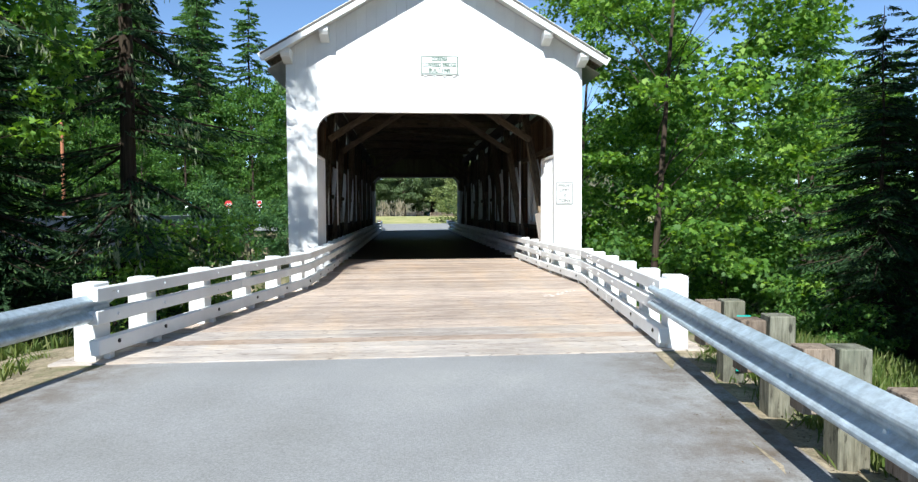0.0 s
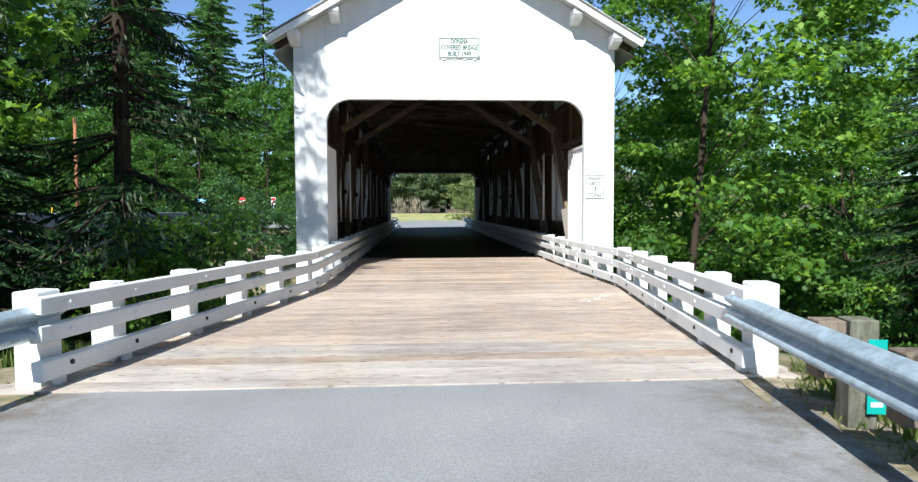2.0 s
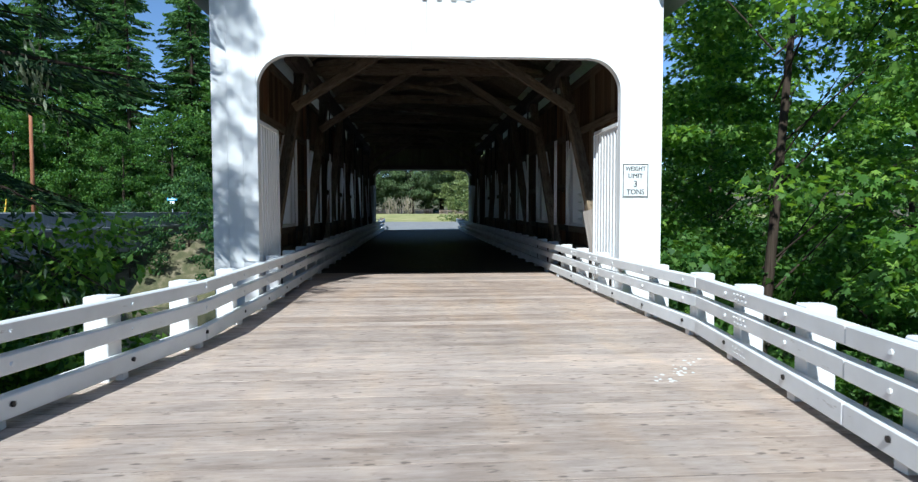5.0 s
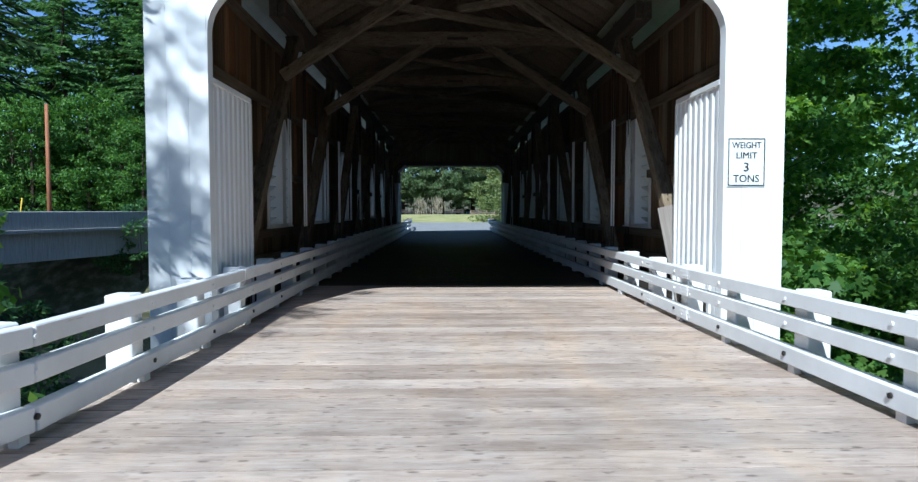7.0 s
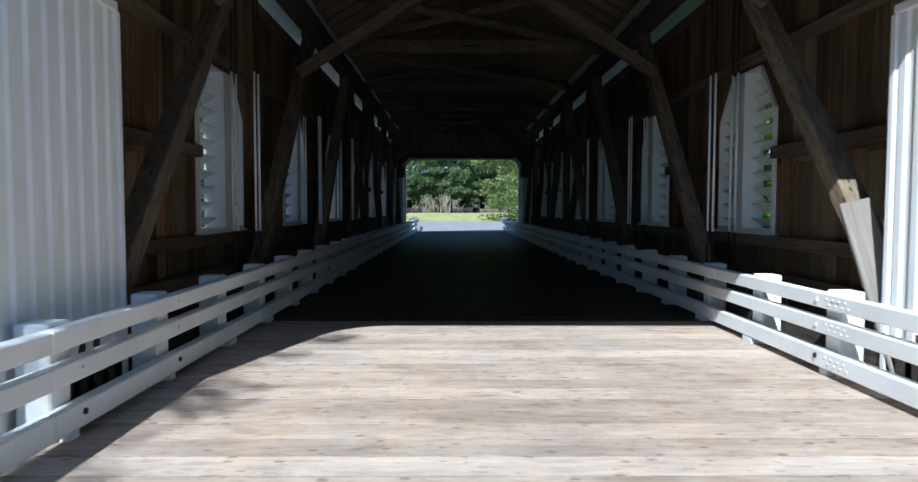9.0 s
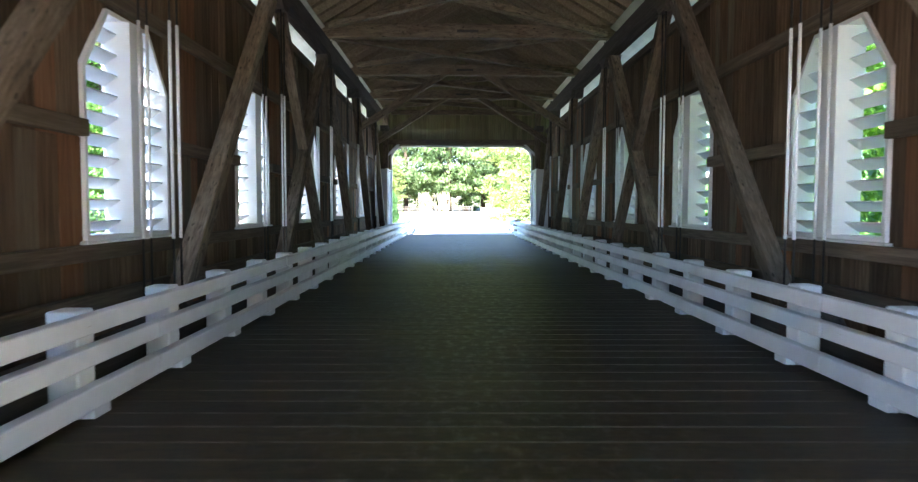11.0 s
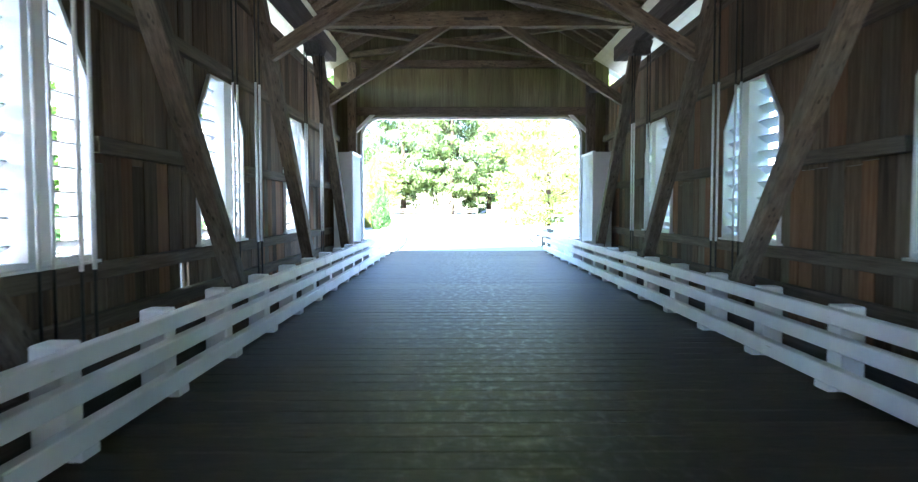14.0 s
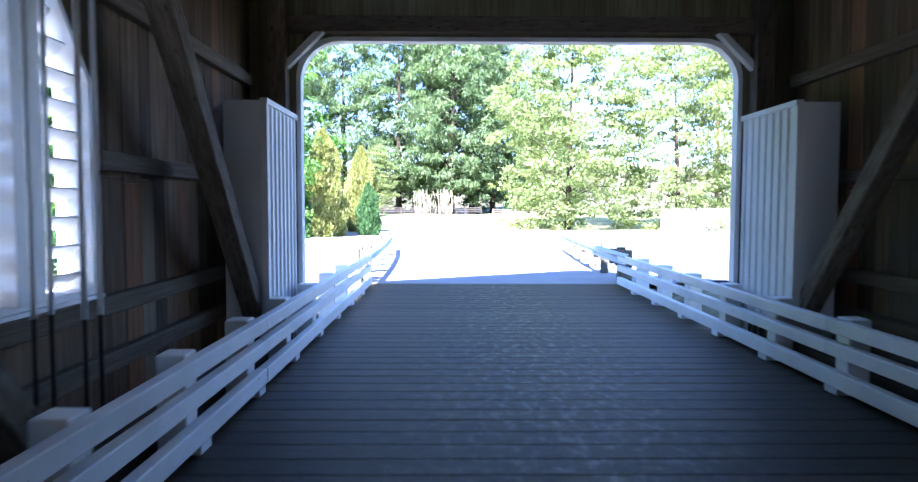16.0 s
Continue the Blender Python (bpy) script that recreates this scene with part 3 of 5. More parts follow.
# wings that line the way just inside each portal
def wing(u, y0, y1, name):
    host = thing(name, (u * 3.05, (y0 + y1) / 2, 0), "white ribbed sheet panel lining the way inside the portal", "panel", "portal side panels")
    x = u * 3.05
    part("sheet", Shape().span(*sorted((x + u * 0.02, x + u * 0.05)), y0, y1, 0.0, 2.93), WHITE_Z, host)
    n = 8
    for k in range(n):
        y = y0 + (k + 0.5) * (y1 - y0) / n
        part("rib", Shape().prism([(x + u * 0.021, y - 0.058), (x + u * 0.0, y - 0.034), (x + u * 0.0, y + 0.034), (x + u * 0.021, y + 0.058)], "z", 0.0, 2.93), WHITE_Z, host)
    part("top_trim", Shape().span(*sorted((x - u * 0.02, x + u * 0.07)), y0, y1, 2.93, 3.0, 0.006), WHITE_Z, host)
    inner = y1 if abs(y1 - FAR) > 1 else y0
    part("end_trim", Shape().span(*sorted((x - u * 0.02, x + u * 0.06)), inner - 0.03, inner + 0.03, 0.0, 2.93, 0.006), WHITE_Z, host)
    part("return_sheet", Shape().span(*sorted((x + u * 0.061, x + u * 0.48)), inner - 0.02, inner + 0.02, 0.0, 2.97), WHITE_Z, host, "plain white return sheet")


for u in (-1, 1):
    wing(u, 0.162, 1.64, "side_panel")
    wing(u, 29.26, FAR - 0.168, "side_panel")

# ---------------------------------------------------------------- roof
roof = Shape()
for u in (-1, 1):
    roof.prism([(0, RIDGE), (u * EAVE_X, EAVE), (u * EAVE_X, EAVE - 0.05), (0, RIDGE - 0.05)], "y", -0.57, FAR + 0.57)
structure("roof", roof, SHINGLE, "brown shingle roof of the covered bridge", "roof")
ceil = Shape()
for u in (-1, 1):
    n = 24
    for k in range(n):                          # sheathing boards along the roof
        a, b = (k + 0.03) / n, (k + 0.97) / n
        o = random.uniform(0, 0.006)
        q = [(u * EAVE_X * a, RIDGE - 0.056 - (RIDGE - EAVE) * a), (u * EAVE_X * b, RIDGE - 0.056 - (RIDGE - EAVE) * b)]
        ceil.prism([q[0], q[1], (q[1][0], q[1][1] - 0.02 - o), (q[0][0], q[0][1] - 0.02 - o)], "y", 0.05, FAR - 0.05)
    for k in range(int(FAR / 0.61) + 1):        # rafters
        y = 0.25 + 0.61 * k
        if y < FAR - 0.2:
            ceil.beam((0, y, RIDGE - 0.19), (u * 4.12, y, RIDGE - 0.19 - SLOPE * 4.12), 0.05, 0.16, 0.0, (0, 1, 0))
# the weathered lining boards take the paint that is dulled for shade
soffit, weathered = Shape(), Shape()
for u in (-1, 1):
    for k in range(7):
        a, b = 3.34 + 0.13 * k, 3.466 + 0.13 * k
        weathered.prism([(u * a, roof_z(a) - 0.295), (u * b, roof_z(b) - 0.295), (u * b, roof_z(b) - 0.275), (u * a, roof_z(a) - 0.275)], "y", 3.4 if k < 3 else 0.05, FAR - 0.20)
    for y0, y1 in ((-0.50, 0.046), (FAR - 0.046, FAR + 0.50)):       # under the gable overhangs
        for k in range(24):
            a, b = EAVE_X * (k + 0.01) / 24, EAVE_X * (k + 0.99) / 24
            soffit.prism([(u * a, roof_z(a) - 0.055), (u * b, roof_z(b) - 0.055), (u * b, roof_z(b) - 0.085), (u * a, roof_z(a) - 0.085)], "y", y0, y1)
structure("eave_lining", weathered, SOFFIT, "weathered cream boards lining the eaves, dulled to stand for shade", "soffit")
structure("eave_soffit", soffit, WHITE_Z, "white painted boards under the eaves", "soffit")
structure("ceiling", ceil, SHEATH, "dark brown open rafters and roof boards", "ceiling")


# ---------------------------------------------------------------- side walls with their windows
def in_window(y0, y1):
    for c in WINDOWS:
        if y1 > c - HALF_WIN and y0 < c + HALF_WIN:
            return c
    return None


WALL_TOP = 4.78
SLITS = [20.44, 20.54, 20.62, 20.70]            # two broken boards low in one wall


def in_slit(u, y):
    return u < 0 and (SLITS[0] < y < SLITS[1] or SLITS[2] < y < SLITS[3])


for u, nm in ((-1, "wall_left"), (1, "wall_right")):
    host = thing(nm, (u * 3.7, FAR / 2, 0), "dark unpainted board wall with louvred windows, open under the eaves", "wall", kind="structure")
    xo, xi = u * 3.74, u * 3.70
    sheet = Shape()
    cuts = [0.15] + [e for c in WINDOWS for e in (c - HALF_WIN, c + HALF_WIN)] + [FAR - 0.17]
    if u < 0:
        cuts = sorted(cuts + SLITS)
    for a, b in zip(cuts, cuts[1:]):
        c = in_window(a + 0.01, b - 0.01)
        if in_slit(u, (a + b) / 2):
            sheet.span(*sorted((xo, xi)), a, b, -0.7, 0.45)
            sheet.span(*sorted((xo, xi)), a, b, 0.92, WALL_TOP)
        elif c is None:
            sheet.span(*sorted((xo, xi)), a, b, -0.7, WALL_TOP)
        else:
            sheet.span(*sorted((xo, xi)), a, b, -0.7, SILL)
            sheet.prism([(a, SHOULDER), (a + CHAMFER, HEAD), (b - CHAMFER, HEAD), (b, SHOULDER), (b, WALL_TOP), (a, WALL_TOP)], "x", *sorted((xo, xi)))
    part("outer_sheet", sheet, WHITE_Z, host, "white painted outer cladding")
    y = 0.20
    while y < FAR - 0.25:
        w = random.uniform(0.20, 0.30)
        y2 = min(y + w, FAR - 0.2)
        for c in WINDOWS:                      # no board crosses a window's edge
            for e in (c - HALF_WIN, c + HALF_WIN):
                if y + 0.04 < e < y2 - 0.001 or (e - 0.06 < y2 < e):
                    y2 = e
        for e in SLITS if u < 0 else ():
            if y + 0.02 < e < y2 - 0.001:
                y2 = e
                break
        c = in_window(y + 0.005, y2 - 0.005)
        o = random.uniform(0, 0.012)
        x0, x1 = sorted((u * (3.698 - o), u * (3.672 - o)))
        if c is None:
            cut = 2.05 + random.uniform(-0.1, 0.1)
            low, high = random.choices((SIDING, SIDING_RED, SIDING_PALE), (6, 2, 2), k=1) + random.choices((SIDING, SIDING_RED, SIDING_PALE), (8, 1, 1), k=1)
            if in_slit(u, (y + y2) / 2):
                part("board", Shape().span(x0, x1, y + 0.002, y2 - 0.002, -0.7, 0.45 + random.uniform(-0.06, 0.04)), low, host)
            part("board", Shape().span(x0, x1, y + 0.002, y2 - 0.002, 0.9 if in_slit(u, (y + y2) / 2) else -0.7, cut), low, host)
            part("board", Shape().span(x0, x1, y + 0.002, y2 - 0.002, cut + 0.004, WALL_TOP), high, host)
        else:
            part("board", Shape().span(x0, x1, y + 0.002, y2 - 0.002, -0.7, SILL - 0.004), SIDING, host)

            def lip(yy):
                return min(HEAD, SHOULDER + (HEAD - SHOULDER) * max(0.0, HALF_WIN - abs(yy - c)) / CHAMFER)
            part("board", Shape().prism([(y + 0.002, lip(y)), ((y + y2) / 2, lip((y + y2) / 2)), (y2 - 0.002, lip(y2)), (y2 - 0.002, WALL_TOP), (y + 0.002, WALL_TOP)], "x", x0, x1), SIDING, host)
        y = y2
    for k in range(9):                          # the first bay is boarded up to the eaves
        part("infill_board", Shape().span(*sorted((u * 3.70, u * 3.67)), 0.36 + 0.33 * k, 0.36 + 0.33 * (k + 1) - 0.004, WALL_TOP + 0.003, 5.34), SIDING, host)
    for z in (0.55, 1.0, 2.12, 3.42, 4.64):     # girts
        ends = [(0.42, FAR - 0.42)] if not SILL < z < HEAD else [(a, b) for a, b in zip([0.42] + [c + HALF_WIN + 0.02 for c in WINDOWS], [c - HALF_WIN - 0.02 for c in WINDOWS] + [FAR - 0.42])]
        for a, b in ends:
            part("girt", Shape().span(*sorted((u * 3.655, u * 3.56)), a, b, z - 0.08, z + 0.07, 0.008), GIRT, host)
    # windows: frame, middle post and slats, one part each
    for k, c in enumerate(WINDOWS):
        fr = Shape()
        a, b = c - HALF_WIN, c + HALF_WIN
        pts = [(a, SILL), (a, SHOULDER), (a + CHAMFER, HEAD), (b - CHAMFER, HEAD), (b, SHOULDER), (b, SILL)]
        f = 0.045
        ins = [(a + f, SILL + f), (a + f, SHOULDER - 0.02), (a + CHAMFER + 0.02, HEAD - f), (b - CHAMFER - 0.02, HEAD - f), (b - f, SHOULDER - 0.02), (b - f, SILL + f)]
        for i in range(6):
            j = (i + 1) % 6
            fr.prism([pts[i], pts[j], ins[j], ins[i]], "x", *sorted((u * 3.88, u * 3.62)))
        win = part("window", fr, WHITE_Z, host, "white louvred window with clipped upper corners")
        part("middle_post", Shape().span(*sorted((u * 3.84, u * 3.55)), c - 0.14, c + 0.14, SILL + f, HEAD - f, 0.004), WHITE_Z, win)
        part("sill", Shape().span(*sorted((u * 3.92, u * 3.585)), a - 0.05, b + 0.05, SILL - 0.05, SILL - 0.002, 0.005), WHITE_Z, win)
        z = SILL + 0.13
        while z < HEAD - 0.1:
            half = HALF_WIN - f - (0.0 if z < SHOULDER else CHAMFER * (z - SHOULDER) / (HEAD - SHOULDER))
            for s0, s1 in ((c - half, c - 0.144), (c + 0.144, c + half)):
                m = Matrix.Translation((u * 3.75, (s0 + s1) / 2, z)) @ Matrix.Rotation(u * radians(33), 4, 'Y')
                part("slat", Shape().box((0.165, s1 - s0, 0.018), m), LOUVRE, win)
            z += 0.206


# ---------------------------------------------------------------- trusses
def truss(u, nm):
    host = thing(nm, (u * 3.28, FAR / 2, 0), "heavy weathered timber truss with paired steel rods", "timber truss", "side trusses")
    for x in (3.10, 3.25):
        part("upper_chord", Shape().span(u * x - 0.07, u * x + 0.07, 3.7, 27.15, 4.75, 5.06, 0.012), CHORD, host)
    for x in (3.12, 3.28, 3.44):
        part("lower_chord", Shape().span(u * x - 0.07, u * x + 0.07, 0.5, FAR - 0.5, -0.25, 0.25, 0.012), CHORD, host)
    mid = (PANELS[2] + PANELS[3]) / 2
    points = [PANELS[0] - 4.08] + PANELS + [PANELS[-1] + 4.08]
    for a, b in zip(points, points[1:]):
        near = (a + b) / 2 < mid - 0.5
        middle = abs((a + b) / 2 - mid) < 0.5
        p, q = (a + 0.22, b - 0.22) if near or middle else (b - 0.22, a + 0.22)
        beam_part("diagonal", (u * 3.24, p, 0.24), (u * 3.20, q, 4.77), 0.215, 0.205, TIMBER, host)
        if middle:
            beam_part("counter_brace", (u * 3.24, q, 0.24), (u * 3.20, p, 4.77), 0.18, 0.18, TIMBER, host)
    for c in points:
        part("bearing_block", Shape().prism([(c - 0.34, 4.755), (c + 0.34, 4.755), (c + 0.1, 4.56), (c - 0.1, 4.56)], "x", u * 3.19 - 0.17, u * 3.19 + 0.17), CHORD, host)
        part("bearing_block", Shape().prism([(c - 0.36, 0.24), (c + 0.36, 0.24), (c + 0.1, 0.46), (c - 0.1, 0.46)], "x", u * 3.28 - 0.22, u * 3.28 + 0.22), CHORD, host)
    for c in PANELS:
        for x in (3.08, 3.38):
            for d in (-0.085, 0.085):
                rod = part("rod", Shape().tube([(u * x, c + d, 0.2), (u * x, c + d, 5.15)], 0.012, 8), IRON, host, "steel truss rod", smooth=True)
                part("painted_sleeve", Shape().tube([(u * x, c + d, SILL), (u * x, c + d, 3.22)], 0.017, 8), WHITE_Z, rod, "white painted length of the rod", smooth=True)


truss(-1, "truss")
truss(1, "truss")

# ---------------------------------------------------------------- overhead frames
TIES = [4.0, 8.1, 13.2, 18.3, 22.55, 26.75]
for k, y in enumerate(TIES):
    host = thing("tie_frame", (0, y, 5.4), "heavy overhead tie beam between the trusses", "tie beam", "overhead tie beams")
    part("tie_beam", Shape().span(-3.5, 3.5, y - 0.11, y + 0.11, 5.38, 5.70, 0.014), BEAM, host)
    part("bolt_plate", Shape().span(-0.25, 0.25, y - 0.116, y - 0.108, 5.50, 5.56), IRON, host)
    if k in (0, 1, 4, 5):
        for u in (-1, 1):
            beam_part("knee_brace", (u * 3.18, y, 3.80), (u * 0.55, y, 5.48), 0.14, 0.20, TIMBER, host, "slanting knee brace", side=(0, 1, 0))
for a, b in zip([0.4] + TIES, TIES + [FAR - 0.4]):
    host = thing("sway_bracing", (0, (a + b) / 2, 5.4), "crossed roof bracing timbers between tie beams", "bracing", "overhead cross bracing")
    beam_part("brace", (-3.2, a + 0.2, 5.46), (3.2, b - 0.2, 5.46), 0.14, 0.16, TIMBER, host, side=(0, 0, 1))
    beam_part("brace", (3.2, a + 0.2, 5.62), (-3.2, b - 0.2, 5.62), 0.14, 0.14, TIMBER, host, side=(0, 0, 1))

stub = thing("leaning_plank", (3.14, 2.1, 0.7), "pale sawn plank leaning behind the railing", "plank")
beam_part("plank", (3.17, 1.50, 0.05), (3.09, 2.16, 1.46), 0.24, 0.14, SAWN, stub, side=(0.85, -0.5, 0))


# ---------------------------------------------------------------- railings
def rail_line(u, y):
    """Inner face of a railing at y."""
    return u * 2.69 + shift(y)


def railing(nm, u, y0, y1, posts, label):
    """Three rails on posts; they follow the bend and the rise of the deck."""
    host = thing(nm, (rail_line(u, (y0 + y1) / 2), (y0 + y1) / 2, deck_z((y0 + y1) / 2)), label, "railing", "bridge railings")
    n = max(1, round((y1 - y0) / 4.07))
    for z0, z1 in ((0.062, 0.215), (0.355, 0.485), (0.57, 0.70)):
        for k in range(n):
            a, b = y0 + (y1 - y0) * k / n + 0.003, y0 + (y1 - y0) * (k + 1) / n - 0.003
            d = random.uniform(-0.004, 0.004)
            p = (rail_line(u, a) + u * (0.05 + d), a, deck_z(a) + (z0 + z1) / 2)
            q = (rail_line(u, b) + u * (0.05 + d), b, deck_z(b) + (z0 + z1) / 2)
            part("rail", Shape().beam(p, q, 0.10, z1 - z0, 0.009), WHITE_Y, host)
    for y, big in posts:
        s = 0.13 if big else 0.105
        x = rail_line(u, y) + u * (0.10 + 0.11)
        z = deck_z(y)
        top = z + (0.735 if big else 0.718)
        cap = Shape()
        m = Matrix.Translation((x, y, (top + z - 0.35) / 2)) @ Matrix.Rotation(math.atan(LEAN) * (-1 if y < BEND else 0), 4, 'Z')
        cap.box((0.21, 2 * s, top - z + 0.35), m, 0.012)
        part("post", cap, WHITE_Z, host)
        x0, half = (0.004, 0.10) if y > 2 else (0.03, 0.05)
        a, b = sorted((rail_line(u, y) + u * x0, rail_line(u, y) + u * 0.09))
        part("spacer_block", Shape().span(a, b, y - half, y + half, z, z + 0.061), WHITE_Y, host)
        bx = rail_line(u, y + 0.06)
        for zz, r, mat in () if y > 2 else ((0.155, 0.021, IRON), (0.42, 0.016, WHITE_Z), (0.635, 0.016, WHITE_Z)):
            part("bolt", Shape().tube([(bx - u * 0.014, y + 0.06, z + zz), (bx + u * 0.02, y + 0.06, z + zz)], r, 8), mat, host, "round bolt head")
    return host


def splice(u, y, host):
    """Two short rows of white bolt heads where rails are spliced, on each rail."""
    for zz in (0.14, 0.42, 0.635):
        for k in range(4):
            for d in (-0.022, 0.022):
                yy = y + 0.085 * k + 0.04 * (d > 0)
                x = rail_line(u, yy)
                part("bolt", Shape().tube([(x - u * 0.006, yy, deck_z(yy) + zz + d), (x + u * 0.01, yy, deck_z(yy) + zz + d)], 0.009, 6), WHITE_Z, host, "small white bolt head")


LEFT_POSTS = [(-2.34 + 1.37 * k, False) for k in range(0, 28)]
RIGHT_POSTS = [(-2.17 + 1.365 * k, False) for k in range(0, 28)]
railing("bridge_railing", -1, BEND, 35.9, [p for p in LEFT_POSTS if p[0] < 35.7], "white three-rail timber railing along the covered deck")
right = railing("bridge_railing", 1, BEND, 35.9, [p for p in RIGHT_POSTS if p[0] < 35.7], "white three-rail timber railing along the covered deck")
railing("approach_railing", -1, -10.30, BEND, [(-10.05, True)] + [(-3.87 - 1.33 * k, False) for k in range(5)], "white three-rail timber railing beside the open deck")
open_right = railing("approach_railing", 1, -10.30, BEND, [(-10.10, True)] + [(-3.52 - 1.36 * k, False) for k in range(5)], "white three-rail timber railing beside the open deck")
splice(1, 1.55, right)
splice(1, 0.1, right)
splice(1, -5.35, open_right)


def guard_rail(nm, path, posts, outward, label):
    """A W-shaped steel beam along a path, on blocked-out wooden posts."""
    host = thing(nm, posts[0], label, "guard rail", "steel guard rails")
    prof = [(0.0, 0.156), (-0.012, 0.154), (-0.074, 0.118), (-0.082, 0.104), (-0.082, 0.092), (-0.074, 0.080), (-0.016, 0.040), (-0.011, 0.028), (-0.011, 0.016), (-0.016, 0.004), (-0.074, -0.036), (-0.082, -0.048), (-0.082, -0.060), (-0.074, -0.074), (-0.012, -0.109), (0.0, -0.111)]
    back = [(x + 0.006, z) for x, z in prof[::-1]]
    ring = prof + back
    s = Shape()
    pts = [Vector(p) for p in path]
    for i, p in enumerate(pts):
        d = (pts[min(i + 1, len(pts) - 1)] - pts[max(i - 1, 0)])
        d.z = 0
        o = Vector((d.y, -d.x, 0)).normalized()
        if o.dot(Vector(outward)) < 0:
            o = -o
        s.v += [tuple(p + o * a + Vector((0, 0, b))) for a, b in ring]
        if i:
            k, n = (i - 1) * len(ring), len(ring)
            s.f += [(k + j, k + (j + 1) % n, k + n + (j + 1) % n, k + n + j) for j in range(n)]
    s.f += [tuple(range(len(ring))), tuple(range(len(s.v) - len(ring), len(s.v)))]
    part("steel_beam", s, STEEL, host, "dull galvanised corrugated steel beam")
    for x, y, z in posts:
        o = Vector(outward).normalized()
        rot = Matrix.Rotation(-math.atan(LEAN) if y < 0 else 0, 4, 'Z')
        c = Vector((x, y, 0)) + o * 0.10
        part("block", Shape().box((0.165, 0.165, 0.36), Matrix.Translation((c.x, c.y, z - 0.01)) @ rot, 0.006), BLOCKWOOD, host, "brown wooden spacer block")
        c = Vector((x, y, 0)) + o * 0.29
        gz = ground_z(c.x, c.y) - 0.5
        top = z + 0.19 + random.uniform(-0.02, 0.03)
        part("post", Shape().box((0.17, 0.17, top - gz), Matrix.Translation((c.x, c.y, (top + gz) / 2)) @ rot, 0.007), POSTWOOD, host, "grey weathered wooden post")
        part("bolt", Shape().tube([(x - o.x * 0.03, y - o.y * 0.03, z), (x + o.x * 0.02, y, z)], 0.015, 8), STEEL, host)
    return host


def approach_rail(u, off, y):
    return (u * off + shift(y) + (-0.03 if u < 0 else 0.0), y)


gp = [(*approach_rail(1, 2.73, y), 0.605) for y in np.arange(-9.95, -30, -0.7)]
guard_rail("guard_rail", gp, [(*approach_rail(1, 2.73, y), 0.605) for y in (-11.35, -12.25, -13.15, -14.05, -15.9, -17.8, -19.7, -21.6)], (1, -0.16, 0), "galvanised steel guard rail on wooden posts beside the road")
gp = [(*approach_rail(-1, 2.78, y), 0.605) for y in np.arange(-9.95, -30, -0.7)]
guard_rail("guard_rail", gp, [(*approach_rail(-1, 2.78, y), 0.605) for y in (-12.3, -14.2, -16.1, -18.0, -19.9)], (-1, 0.16, 0), "galvanised steel guard rail on wooden posts beside the road")
gp = [(2.76 + 0.004 * (y - 35) ** 2, y, 0.60 - 0.02 * max(0, y - 44) ** 1.3) for y in np.arange(35.2, 47.3, 0.6)]
guard_rail("guard_rail", gp, [(2.76 + 0.004 * (y - 35) ** 2, y, 0.60) for y in (36.4, 37.0, 38.9, 40.8, 42.7, 44.6)], (1, 0, 0), "galvanised steel guard rail leading off the far end")
gp = [(-2.83 - 0.0035 * (y - 35) ** 2, y, 0.60 - 0.02 * max(0, y - 44) ** 1.3) for y in np.arange(35.2, 47.3, 0.6)]
guard_rail("guard_rail", gp, [(-2.83 - 0.0035 * (y - 35) ** 2, y, 0.60) for y in (36.4, 37.0, 38.9, 40.8, 42.7, 44.6)], (-1, 0, 0), "galvanised steel guard rail leading off the far end")


# ---------------------------------------------------------------- signs
def lettering(text, size, width=None, heavy=0.6):
    """Flat letters of the built-in font as a mesh about the origin, facing +z."""
    cu = bpy.data.curves.new("letters", 'FONT')
    cu.body, cu.size, cu.extrude, cu.align_x, cu.align_y = text, size, 0.002, 'CENTER', 'CENTER'
    cu.resolution_u, cu.offset = 3, 0.0
    ob = bpy.data.objects.new("letters", cu)
    me = bpy.data.meshes.new_from_object(ob)
    bpy.data.objects.remove(ob)
    xs_ = [v.co.x for v in me.vertices]
    # a heavier stroke: shifted copies, each a hair deeper
    co = [tuple(v.co) for v in me.vertices]
    fa = [tuple(p.vertices) for p in me.polygons]
    bold = Shape()
    for k, (dx, dy) in enumerate(((0, 0), (0.07, 0), (-0.07, 0), (0, 0.05), (0, -0.05))):
        bold.add([(x + dx * size * heavy, y + dy * size * heavy, z - 0.0004 * k) for x, y, z in co], fa)
    me = bold.mesh("letters")
    xs_ = [v.co.x for v in me.vertices]
    if width:
        k = width / (max(xs_) - min(xs_))
        for v in me.vertices:
            v.co.x *= k
    return me


def letters(text, size, width, x, y, z, material, parent, label, heavy=0.6):
    me = lettering(text, size, width, heavy)
    me.materials.clear()
    me.materials.append(material)
    return part("lettering", me, material, parent, label, at=Matrix.Translation((x, y, z)) @ Matrix.Rotation(radians(90), 4, 'X'))


def frame_border(x0, x1, z0, z1, y, w):
    s = Shape()
    for a, b, c, d in ((x0, x1, z0, z0 + w), (x0, x1, z1 - w, z1), (x0, x0 + w, z0 + w, z1 - w), (x1 - w, x1, z0 + w, z1 - w)):
        s.span(a, b, y - 0.003, y, c, d)
    return s


